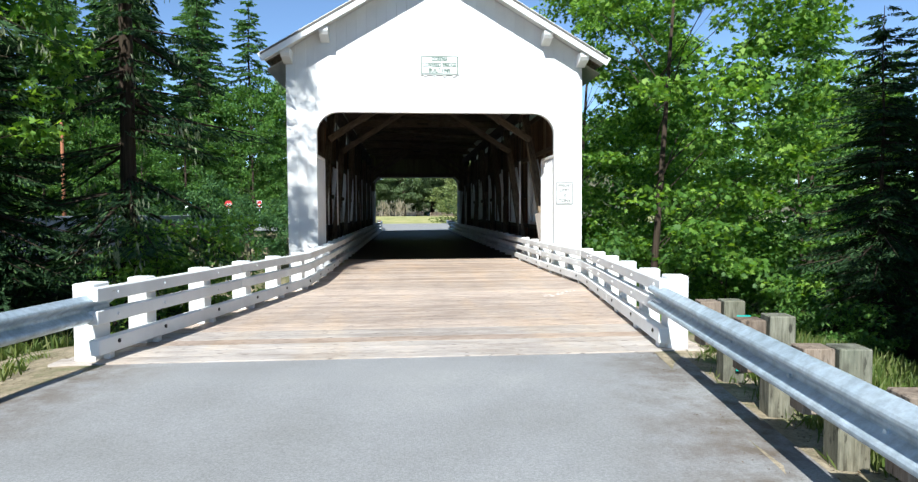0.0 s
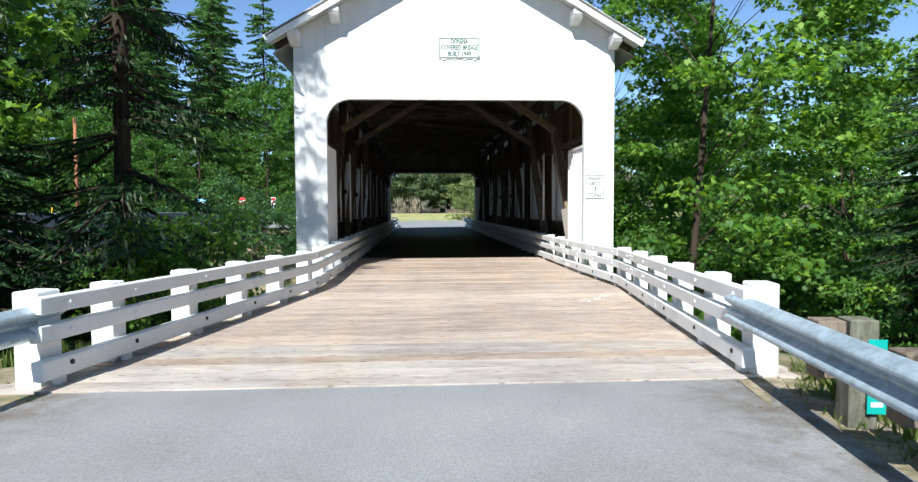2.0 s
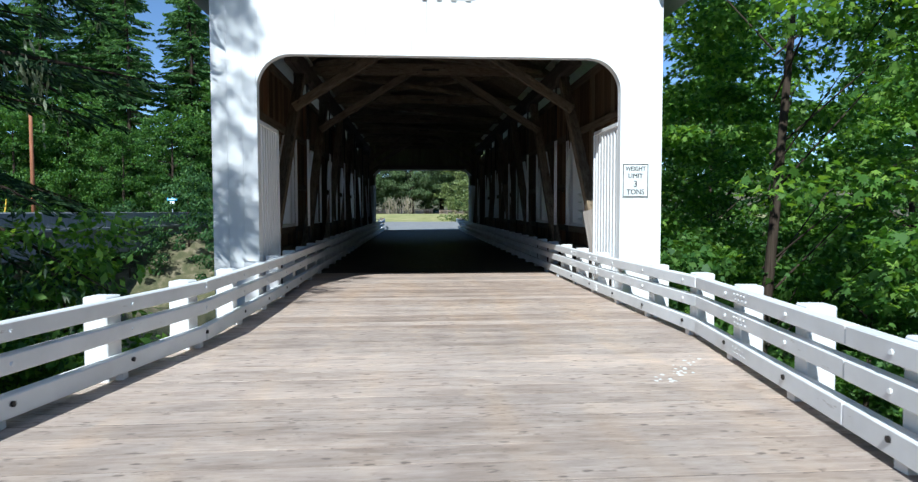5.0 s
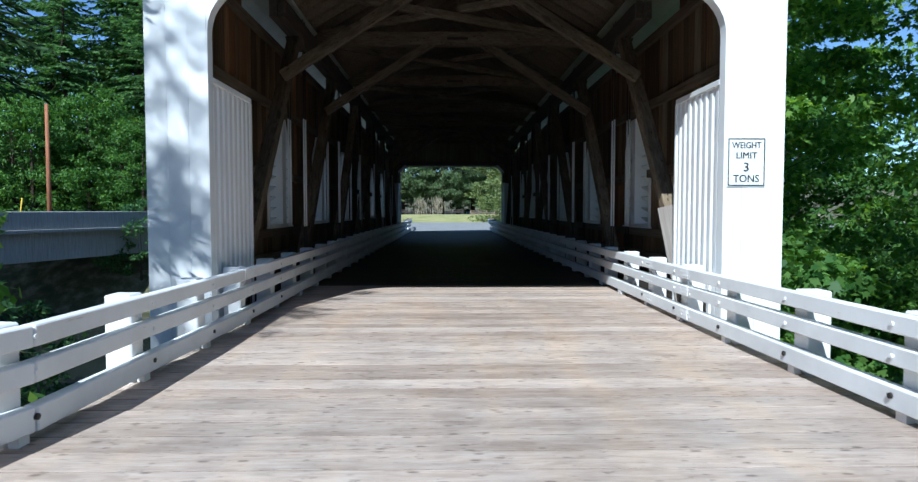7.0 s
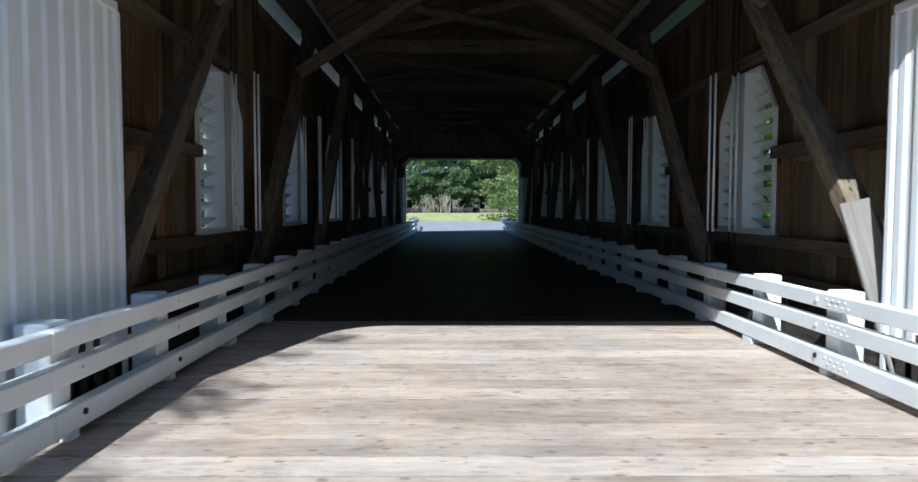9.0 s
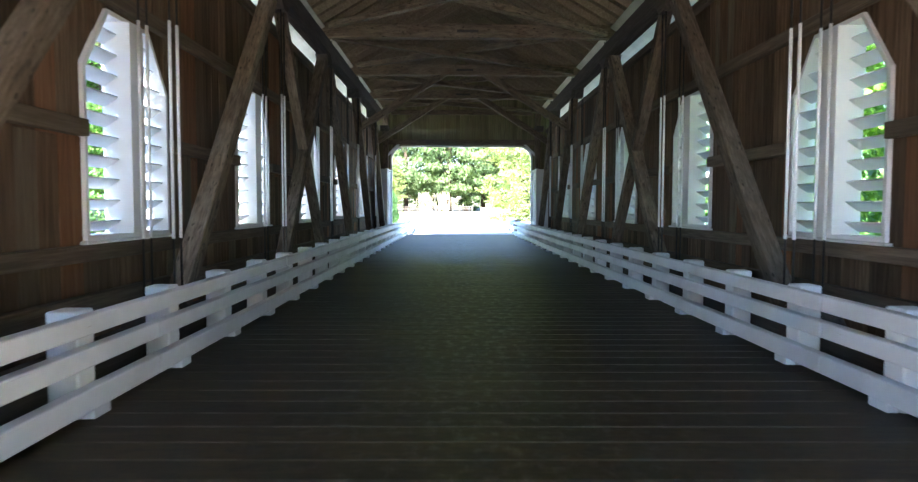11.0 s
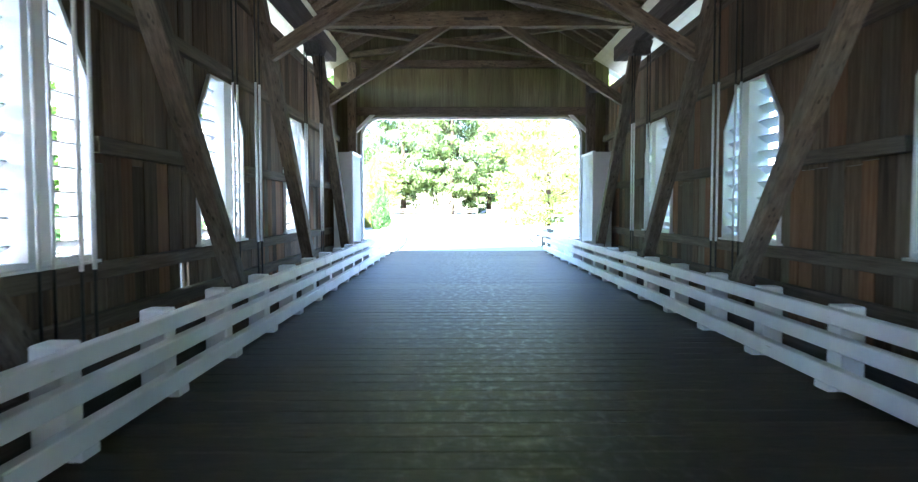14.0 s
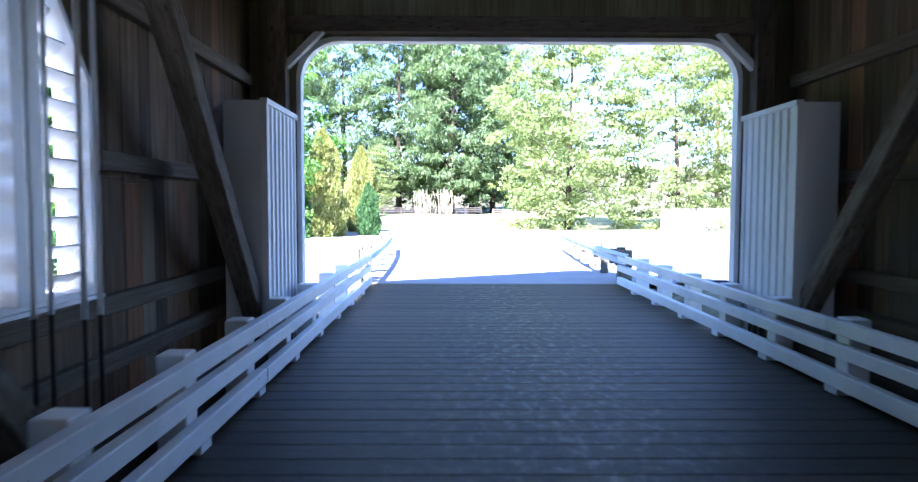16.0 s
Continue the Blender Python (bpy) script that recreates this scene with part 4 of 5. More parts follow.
name_sign = thing("name_board", (0.067, -0.03, 5.0), "white board with green lettering fixed over the opening", "sign")
part("board", Shape().span(-0.415, 0.55, -0.035, -0.004, 4.99, 5.47, 0.006), SIGN_WHITE, name_sign)
part("border", frame_border(-0.40, 0.535, 5.005, 5.455, -0.036, 0.019), SIGN_GREEN, name_sign)
for text, z, w in (("DORENA", 5.375, 0.40), ("COVERED BRIDGE", 5.235, 0.86), ("BUILT 1949", 5.09, 0.54)):
    letters(text, 0.15, w, 0.067, -0.038, z, SIGN_GREEN, name_sign, "green letters", 0.5)
for k in range(4):
    part("support_block", Shape().span(-0.33 + 0.24 * k, -0.25 + 0.24 * k, -0.03, -0.004, 4.955, 4.985), WHITE_Z, name_sign)

limit = thing("weight_limit_sign", (3.30, -0.02, 1.7), "white metal weight limit sign with black letters on the portal", "sign")
part("plate", Shape().span(3.07, 3.53, -0.014, -0.006, 1.70, 2.28, 0.002), SIGN_WHITE, limit)
part("border", frame_border(3.08, 3.52, 1.71, 2.27, -0.015, 0.012), SIGN_BLACK, limit)
for text, z, w, h in (("WEIGHT", 2.185, 0.35, 0.105), ("LIMIT", 2.065, 0.25, 0.105), ("3", 1.925, None, 0.15), ("TONS", 1.79, 0.31, 0.125)):
    letters(text, h, w, 3.30, -0.017, z, SIGN_BLACK, limit, "black letters", 0.16)

marker = thing("road_marker", (1.83, -11.45, 0.3), "small teal marker plate with pale bars on a guard rail post", "marker")
mx, my = approach_rail(1, 2.73, -11.35)
rotm = Matrix.Translation((mx + 0.33, my - 0.165, 0.41)) @ Matrix.Rotation(-math.atan(LEAN), 4, 'Z')
part("plate", Shape().box((0.11, 0.008, 0.46), rotm @ Matrix.Translation((0, 0, 0.03)), 0.002), SIGN_TEAL, marker)
for k, w in ((-0.14, 0.07), (-0.05, 0.08), (0.05, 0.06)):
    part("bar", Shape().box((w, 0.003, 0.03), rotm @ Matrix.Translation((0, -0.006, k))), SIGN_WHITE, marker)


def road_sign(nm, x, y, z, kind, label):
    base = ground_z(x, y)
    host = thing(nm, (x, y, base), label, "road sign")
    part("post", Shape().tube([(x, y, base - 0.2), (x, y, z + 0.3)], 0.04, 8), STEEL, host)
    if kind == "stop":
        part("plate", Shape().prism([(x + 0.38 * math.cos(math.pi / 8 + math.pi / 4 * k), z + 0.38 * math.sin(math.pi / 8 + math.pi / 4 * k)) for k in range(8)], "y", y - 0.06, y - 0.05), SIGN_RED, host)
        part("bar", Shape().span(x - 0.26, x + 0.26, y - 0.065, y - 0.061, z - 0.09, z + 0.09), SIGN_WHITE, host)
    elif kind == "street":
        part("plate", Shape().span(x - 0.42, x + 0.42, y - 0.06, y - 0.05, z - 0.02, z + 0.22), SIGN_BLUE, host)
        part("bar", Shape().span(x - 0.3, x + 0.3, y - 0.065, y - 0.061, z + 0.06, z + 0.14), SIGN_WHITE, host)
        part("lower_plate", Shape().span(x - 0.2, x + 0.2, y - 0.06, y - 0.05, z - 0.5, z - 0.06), SIGN_WHITE, host)
    else:
        part("plate", Shape().span(x - 0.22, x + 0.22, y - 0.06, y - 0.05, z - 0.35, z + 0.35), SIGN_WHITE, host)
        part("bar", Shape().span(x - 0.18, x + 0.18, y - 0.065, y - 0.061, z + 0.05, z + 0.3), SIGN_RED, host)
        part("bar", Shape().span(x - 0.12, x + 0.12, y - 0.065, y - 0.061, z - 0.25, z - 0.05), SIGN_RED, host)


road_sign("street_name_sign", -20.9, 45, 2.3, "street", "blue-green street name plate on a steel post")
road_sign("stop_sign", -17.2, 45, 2.3, "stop", "red octagonal stop sign on a steel post")
road_sign("do_not_enter_sign", -14.4, 45, 2.3, "small", "red and white road sign on a thin post")

# ---------------------------------------------------------------- concrete road bridge beside
ang = radians(16)
along, across = Vector((math.sin(ang), math.cos(ang), 0)), Vector((math.cos(ang), -math.sin(ang), 0))
cb = thing("concrete_bridge", (-21, 21.5, -1), "grey concrete road bridge with a solid parapet and deep girder", "bridge")
org = Vector((-21, 21.5, 0))
p0, p1 = org - along * 40, org + along * 22
for nm, off, z, w, h in (("parapet", 0.0, 0.92, 0.3, 0.86), ("deck_edge", -0.3, 0.40, 1.2, 0.17), ("girder", -0.5, -0.40, 0.6, 1.42), ("road_slab", -5.0, 0.30, 8.2, 0.3), ("far_parapet", -9.6, 0.92, 0.3, 0.86)):
    a, b = p0 + across * off + Vector((0, 0, z)), p1 + across * off + Vector((0, 0, z))
    part(nm, Shape().beam(a, b, h, w, 0.02, (0, 0, 1)), OLD_CONCRETE, cb)
for t in (-18, 20):
    q = org + along * t + across * -4
    part("pier", Shape().box((7.5, 1.2, 6), Matrix.Translation((q.x, q.y, -4.2)) @ Matrix.Rotation(-ang, 4, 'Z'), 0.05), OLD_CONCRETE, cb)


def pole(nm, x, y, h, r, material, label, lean=0.0):
    b = ground_z(x, y)
    host = thing(nm, (x, y, b), label, "pole")
    part("shaft", Shape().tube([(x, y, b - 0.3), (x + lean * 0.5, y, b + h * 0.5), (x + lean, y, b + h)], [r, r * 0.9, r * 0.75], 10), material, host, smooth=True)


pole("utility_pole", -29.3, 40.0, 9.3, 0.16, REDBARK, "bare reddish-brown wooden utility pole")
pole("marker_post", -31.6, 40.0, 2.5, 0.06, YELLOW, "thin yellow leaning marker post", 0.35)
pole("utility_pole", 24.5, 84.0, 16, 0.19, REDBARK, "bare reddish-brown wooden utility pole")
pole("utility_pole", 26.0, 80.0, 14, 0.16, CONCRETE, "grey utility pole behind the trees")


# ---------------------------------------------------------------- plants
LEAF5 = [(0.0, -0.5), (0.48, -0.24), (0.22, 0.0), (0.44, 0.36), (0.12, 0.2), (0.0, 0.56), (-0.12, 0.2), (-0.44, 0.36), (-0.22, 0.0), (-0.48, -0.24)]
NEEDLE = [(0.0, -0.5), (0.20, -0.1), (0.0, 0.55), (-0.20, -0.05)]
LEAF1 = [(0.0, -0.5), (0.27, -0.05), (0.0, 0.5), (-0.27, -0.05)]
SPRAY = [(0.0, -0.5), (0.13, -0.1), (0.0, 0.55), (-0.13, 0.05)]


def leaves(rng, centres, along_dirs, up_bias, size, outline, spread=0.35):
    """Many small flat leaves: a numpy build of vertices and faces."""
    n, k = len(centres), len(outline)
    d = np.asarray(along_dirs, float) + rng.normal(0, spread, (n, 3))
    d /= np.linalg.norm(d, axis=1)[:, None]
    nrm = rng.normal(0, 0.55, (n, 3)) + np.array([0, 0, up_bias])
    side = np.cross(d, nrm)
    side /= np.linalg.norm(side, axis=1)[:, None] + 1e-9
    s = (np.asarray(size) * rng.uniform(0.6, 1.25, n))[:, None, None]
    o = np.array(outline)
    v = np.asarray(centres)[:, None, :] + s * (o[None, :, 0, None] * side[:, None, :] + o[None, :, 1, None] * d[:, None, :])
    # a slight curl, so that no leaf is dead flat
    v[:, :, 2] -= (s[:, :, 0] * 0.18) * (o[None, :, 0] ** 2 * 4)
    return v.reshape(-1, 3), n, k


def leaf_mesh(name, v, n, k, material):
    me = bpy.data.meshes.new(name)
    me.vertices.add(n * k)
    me.vertices.foreach_set("co", v.astype(np.float32).ravel())
    me.loops.add(n * k)
    me.loops.foreach_set("vertex_index", np.arange(n * k, dtype=np.int32))
    me.polygons.add(n)
    me.polygons.foreach_set("loop_start", np.arange(0, n * k, k, dtype=np.int32))
    me.polygons.foreach_set("loop_total", np.full(n, k, dtype=np.int32))
    me.materials.append(material)
    me.update(calc_edges=True)
    return me


def conifer(nm, seed, height, radius, first, density, material, spray, label, outline=LEAF1, trunk_r=None, droop=0.25, lichen=0.0, up=1.0, taper=0.75, pitch=1.0, scatter=0.3):
    """A fir: tapered trunk, whorls of limbs, hanging sprays of needles."""
    rng = np.random.default_rng(seed)
    host = thing(nm, (0, 0, 0), label, "tree")
    tr = trunk_r or height * 0.011
    wood_ = Shape()
    k = 9
    bend = rng.normal(0, height * 0.004, (k, 2))
    pts = [(bend[i][0] * i / k, bend[i][1] * i / k, height * i / (k - 1) - (0.6 if i == 0 else 0)) for i in range(k)]
    wood_.tube(pts, [tr * (1.25 if i == 0 else 1 - 0.93 * i / (k - 1)) for i in range(k)], 10)
    cen, dirs = [], []
    zc = first
    while zc < height * 0.985:
        f = (zc - first) / (height - first)
        reach = radius * (1 - f) ** taper * (0.75 + 0.25 * min(1, f * 6 + 0.4))
        for b in range(int(rng.integers(4, 7))):
            if rng.random() < 0.12:
                continue
            a = rng.uniform(0, 2 * math.pi)
            ln = reach * rng.uniform(0.55, 1.12) + 0.25
            z = max(first * 0.9, zc + rng.uniform(-scatter, scatter) * pitch)
            rise = rng.uniform(-0.05, 0.22) - droop * (1 - f)
            n = max(3, int(ln * density))
            t = (np.arange(n) + rng.uniform(0, 1, n)) / n
            t = 0.18 + 0.82 * t
            x, y = np.cos(a) * ln * t, np.sin(a) * ln * t
            zz = z + ln * (rise * t - 0.22 * t * t + 0.10 * t ** 4)
            if ln > 1.0:
                wood_.tube([(0, 0, z), (x[n // 2], y[n // 2], zz[n // 2]), (x[-1], y[-1], zz[-1])], [0.012 * ln + 0.01, 0.008 * ln, 0.004], 4, False)
            for _ in range(3):
                w = 0.28 * ln * (1 - 0.55 * t) * rng.uniform(-1, 1, n)
                cx, cy = x - np.sin(a) * w, y + np.cos(a) * w
                cz = zz - np.abs(w) * 0.25 - rng.uniform(0, 0.28, n) * spray
                cen.append(np.stack([cx, cy, cz], 1))
                sgn = np.sign(w)
                dirs.append(np.stack([np.cos(a) - np.sin(a) * sgn * 0.8, np.sin(a) + np.cos(a) * sgn * 0.8, np.full(n, -0.55)], 1))
        zc += rng.uniform(0.32, 0.6) * (0.55 + 0.022 * height) * pitch
    v, n, k = leaves(rng, np.concatenate(cen), np.concatenate(dirs), up, spray, outline)
    part("trunk", wood_, BARK, host, smooth=True)
    part("crown", leaf_mesh("crown", v, n, k, material), material, host)
    if lichen:                                  # pale strands that hang from old limbs
        c = np.concatenate(cen)
        c = c[rng.random(len(c)) < lichen]
        c = np.repeat(c, 9, 0) + rng.normal(0, 0.10, (len(c) * 9, 3)) * np.array([1, 1, 1.4]) - np.array([0, 0, 0.12])
        v, n, k = leaves(rng, c, np.tile((0, 0, -1.0), (len(c), 1)), 0.0, 0.17, SPRAY, 0.25)
        tagged(part("lichen", leaf_mesh("lichen", v, n, k, LICHEN), LICHEN, host, "pale hanging lichen strands"), kind="stuff")
    return host


def broadleaf(nm, seed, height, spread, first, clumps, per, size, material, label, outline=LEAF1, trunk_r=0.2, lean=(0, 0), flat=0.75, keep=None):
    """A leafy tree: forked limbs, and leaves in loose clumps at their ends."""
    rng = np.random.default_rng(seed)
    host = thing(nm, (0, 0, 0), label, "tree")
    wood_ = Shape()
    fork = Vector((lean[0] * 0.45, lean[1] * 0.45, height * 0.42))
    wood_.tube([(0, 0, -0.6), (lean[0] * 0.12, lean[1] * 0.12, height * 0.16), tuple(fork), (lean[0], lean[1], height * 0.9)],
               [trunk_r * 1.3, trunk_r, trunk_r * 0.75, trunk_r * 0.12], 9)
    cen, dirs = [], []
    for c in range(clumps):
        a, f = rng.uniform(0, 2 * math.pi), rng.uniform(0, 1)
        z = first + (height - first) * f
        prof = math.sin(math.pi * min(1, 0.16 + 0.80 * f)) ** 0.7
        r = spread * prof * math.sqrt(rng.uniform(0.12, 1.0))
        p = Vector((math.cos(a) * r + lean[0] * f, math.sin(a) * r + lean[1] * f, z + rng.normal(0, 0.4)))
        q = Vector((lean[0] * f * 0.5, lean[1] * f * 0.5, max(height * 0.15, z - r * 0.7)))
        if keep and not keep(p):
            continue
        if c % 8 == 0:
            wood_.tube([q, (q + p) / 2 + Vector((0, 0, 0.12 * r)), p], [trunk_r * 0.16 * (1 - 0.6 * f) + 0.01, trunk_r * 0.05 + 0.006, 0.004], 5, False)
        n = int(per * rng.uniform(0.6, 1.4))
        cr = rng.uniform(0.55, 1.15) * (0.11 * spread + 0.35)
        g3 = rng.normal(0, 1, (n, 3))
        g3 /= np.linalg.norm(g3, axis=1)[:, None]
        g3 *= (cr * rng.uniform(0.25, 1.0, n) ** 0.6)[:, None] * np.array([1.0, 1.0, flat * 0.7])
        cen.append(g3 + np.array(p))
        dirs.append(g3 / cr + np.array([0, 0, -0.5]))
    v, n, k = leaves(rng, np.concatenate(cen), np.concatenate(dirs), 1.3, size, outline, 0.6)
    part("trunk", wood_, BARK, host, smooth=True)
    part("crown", leaf_mesh("crown", v, n, k, material), material, host)
    return host


def column(nm, seed, height, radius, label, material=None):
    """A clipped hedge conifer, a dense tall column."""
    rng = np.random.default_rng(seed)
    host = thing(nm, (0, 0, 0), label, "shrub")
    n = int(4300 * height * radius)
    f = rng.uniform(0, 1, n)
    a = rng.uniform(0, 2 * math.pi, n)
    lump = 1 + 0.16 * np.sin(a * 3 + f * 9) + 0.1 * np.sin(a * 5 - f * 17)
    r = radius * np.clip(1.05 - f ** 3.5, 0.03, 1) * (0.8 + 0.2 * np.minimum(1, f * 8)) * lump * rng.uniform(0.84, 1.03, n)
    cen = np.stack([np.cos(a) * r, np.sin(a) * r, f * height * (1 + 0.03 * np.sin(a * 4))], 1)
    d = np.stack([np.cos(a) * 0.5, np.sin(a) * 0.5, np.full(n, 1.0)], 1)
    v, n, k = leaves(rng, cen, d, 0.0, 0.22, LEAF1, 0.3)
    part("trunk", Shape().tube([(0, 0, -0.3), (0, 0, height * 0.8)], [0.1, 0.02], 6), BARK, host)
    part("crown", leaf_mesh("crown", v, n, k, material or CEDAR), material or CEDAR, host)
    return host


def place(ob, x, y, turn=0.0, size=1.0, dz=0.0):
    ob.matrix_basis = Matrix.Translation((x, y, ground_z(x, y) + dz)) @ Matrix.Rotation(turn, 4, 'Z') @ Matrix.Diagonal((size, size, size, 1))
    return ob


def plant(proto, spots, group=""):
    """The first spot takes the built tree, the rest take copies of it."""
    for i, (x, y, turn, size) in enumerate(spots):
        ob = proto if i == 0 else copy_thing(proto, Matrix())
        place(ob, x, y, turn, size)
        tagged(ob, group=group)


# the firs beside the bridge, whose limbs shade the portal
# the copy at (-7.0, -9.8) is added to dapple the portal with shade
plant(conifer("fir_tree", 11, 23, 3.1, 3.4, 26.0, FIR_SHADED, 0.19, "tall fir coloured as shaded, with lichen on its drooping limbs beside the bridge", SPRAY, 0.21, lichen=0.005, pitch=0.85, droop=0.32), [(-6.95, -1.6, 0.4, 1.06), (-7.0, -9.8, 2.2, 0.8), (-14.2, 1.0, 4.1, 1.05)], "tall dark firs")
plant(conifer("fir_tree", 12, 19, 4.7, 1.2, 20.0, FIR_SHADED, 0.25, "fir coloured as shaded, with limbs down to the ground near the bridge", SPRAY, 0.18, pitch=0.58, scatter=1.3, taper=0.6, up=0.45, droop=0.34),
      # the two at x -13.0 and -12.4 are added to shade the left bank
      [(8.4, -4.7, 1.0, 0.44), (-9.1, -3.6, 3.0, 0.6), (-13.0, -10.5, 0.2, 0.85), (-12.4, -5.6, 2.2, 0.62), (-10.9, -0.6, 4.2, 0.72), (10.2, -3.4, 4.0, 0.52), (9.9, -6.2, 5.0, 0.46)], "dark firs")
# big maples by the portal
plant(broadleaf("maple_tree", 21, 16, 5.6, 1.4, 300, 190, 0.15, MAPLE, "leafy bigleaf maple leaning over the river bank", LEAF5, 0.11, (0.7, -0.5), 0.5, keep=lambda p: p.x > -1.0), [(5.6, 0.4, 0.0, 1.0), (5.9, 9.5, 0.0, 1.05)], "big maples")
plant(broadleaf("maple_tree", 24, 11, 3.0, 5.6, 90, 66, 0.19, MAPLE, "young bigleaf maple with hanging leafy boughs", LEAF5, 0.12, (1.0, -0.6)), [(-9.7, -4.9, 0.6, 0.95), (14.0, 6.0, 2.0, 0.95)], "big maples")
plant(broadleaf("maple_bush", 22, 4.6, 2.4, 0.3, 60, 120, 0.13, SHRUB, "bright green young maple leaning over the bank", LEAF5, 0.06, (0.3, 0.2)),
      [(7.6, 0.2, 0.0, 1.25), (9.2, -0.8, 1.1, 1.1), (8.0, 4.2, 2.0, 1.3), (6.2, 3.0, 3.0, 1.25), (12.5, 1.0, 0.5, 1.2)], "young maples")
plant(broadleaf("bush", 25, 4.4, 1.15, 0.6, 70, 80, 0.13, MAPLE, "yellow-green leafy shrub growing up beside the railing", LEAF1, 0.05),
      [(-4.95, -2.3, 0.0, 1.14), (-5.75, -3.3, 1.0, 1.0)], "railing shrubs")
# dark shrubs added over ground that should lie in shade
plant(broadleaf("bush", 26, 3.6, 2.4, 0.1, 60, 70, 0.20, FIR, "dark green evergreen shrub added as a stand-in for shade", LEAF1, 0.05),
      [(-8.5, 32.0, 0.0, 1.1), (-12.0, 31.0, 1.0, 1.2), (-15.5, 33.0, 2.0, 1.2), (-10.0, 35.5, 3.0, 0.8), (-14.0, 37.0, 4.0, 0.75), (-18.5, 31.0, 5.0, 1.1), (-13.5, 10.0, 0.3, 1.2), (-7.5, 111.0, 1.3, 1.0), (-3.2, 113.0, 2.3, 1.0), (2.4, 112.0, 3.7, 1.1), (7.6, 109.0, 0.8, 1.0), (12.0, 108.0, 5.5, 1.0), (-12.5, 110.0, 4.6, 1.1)], "dark bank shrubs")
plant(broadleaf("bush", 23, 3.4, 2.2, 0.15, 80, 75, 0.16, SHRUB, "light green leafy shrub on the river bank", LEAF1, 0.05),
      [(6.8, -5.5, 3.0, 0.55), (20.0, -6.0, 4.0, 0.6), (15.5, 3.5, 2.2, 1.2), (8.6, 9.0, 3.3, 1.1), (-11.0, 42.0, 2.6, 0.6), (-13.0, 45.0, 4.1, 0.7), (-17.5, 47.5, 2.9, 0.75)], "bank shrubs")
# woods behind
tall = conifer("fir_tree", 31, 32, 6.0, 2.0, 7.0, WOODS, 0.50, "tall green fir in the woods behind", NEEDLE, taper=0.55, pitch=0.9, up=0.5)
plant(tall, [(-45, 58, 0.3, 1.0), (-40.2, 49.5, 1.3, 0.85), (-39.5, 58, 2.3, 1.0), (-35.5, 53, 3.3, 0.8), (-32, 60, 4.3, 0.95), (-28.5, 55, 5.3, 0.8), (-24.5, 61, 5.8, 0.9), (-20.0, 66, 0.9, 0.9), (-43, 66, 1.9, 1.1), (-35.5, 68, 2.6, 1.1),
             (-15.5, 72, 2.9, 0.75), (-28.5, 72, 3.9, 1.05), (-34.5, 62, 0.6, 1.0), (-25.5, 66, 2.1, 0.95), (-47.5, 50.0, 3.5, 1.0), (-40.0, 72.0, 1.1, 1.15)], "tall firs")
plant(conifer("fir_tree", 32, 25, 5.6, 0.8, 4.0, WOODS, 0.70, "broad green fir, in the woods behind and added unseen for shade", NEEDLE, taper=0.6, pitch=0.9, up=0.5),
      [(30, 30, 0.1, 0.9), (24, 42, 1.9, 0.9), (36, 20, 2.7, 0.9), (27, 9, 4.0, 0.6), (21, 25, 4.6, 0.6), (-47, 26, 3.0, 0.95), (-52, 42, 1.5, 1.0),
       # these seven stand unseen beside the camera, added to cast shade
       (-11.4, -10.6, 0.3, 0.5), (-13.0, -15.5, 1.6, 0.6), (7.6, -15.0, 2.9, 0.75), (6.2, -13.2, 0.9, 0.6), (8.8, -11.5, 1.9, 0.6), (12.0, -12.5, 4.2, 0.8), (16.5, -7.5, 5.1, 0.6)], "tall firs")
plant(broadleaf("fir_tree", 33, 20, 5.0, 1.5, 440, 70, 0.46, FIR_WASHED, "dense green fir with hanging boughs across the far road", SPRAY, 0.26, (0.3, 0.1), 0.9),
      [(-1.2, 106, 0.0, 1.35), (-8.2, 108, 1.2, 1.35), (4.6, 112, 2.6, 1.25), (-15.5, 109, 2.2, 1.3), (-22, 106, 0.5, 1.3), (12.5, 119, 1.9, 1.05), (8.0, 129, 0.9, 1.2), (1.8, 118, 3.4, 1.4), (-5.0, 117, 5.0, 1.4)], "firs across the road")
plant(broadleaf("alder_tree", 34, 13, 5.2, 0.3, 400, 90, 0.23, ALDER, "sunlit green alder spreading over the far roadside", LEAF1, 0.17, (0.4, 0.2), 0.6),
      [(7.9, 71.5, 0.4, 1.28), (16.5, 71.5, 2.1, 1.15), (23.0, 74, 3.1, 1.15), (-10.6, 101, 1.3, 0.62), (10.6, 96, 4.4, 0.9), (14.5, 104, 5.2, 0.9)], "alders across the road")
mid = broadleaf("leafy_tree", 41, 11, 4.6, 0.5, 170, 75, 0.26, SHRUB, "sunlit green leafy tree on the bank", LEAF1, 0.16)
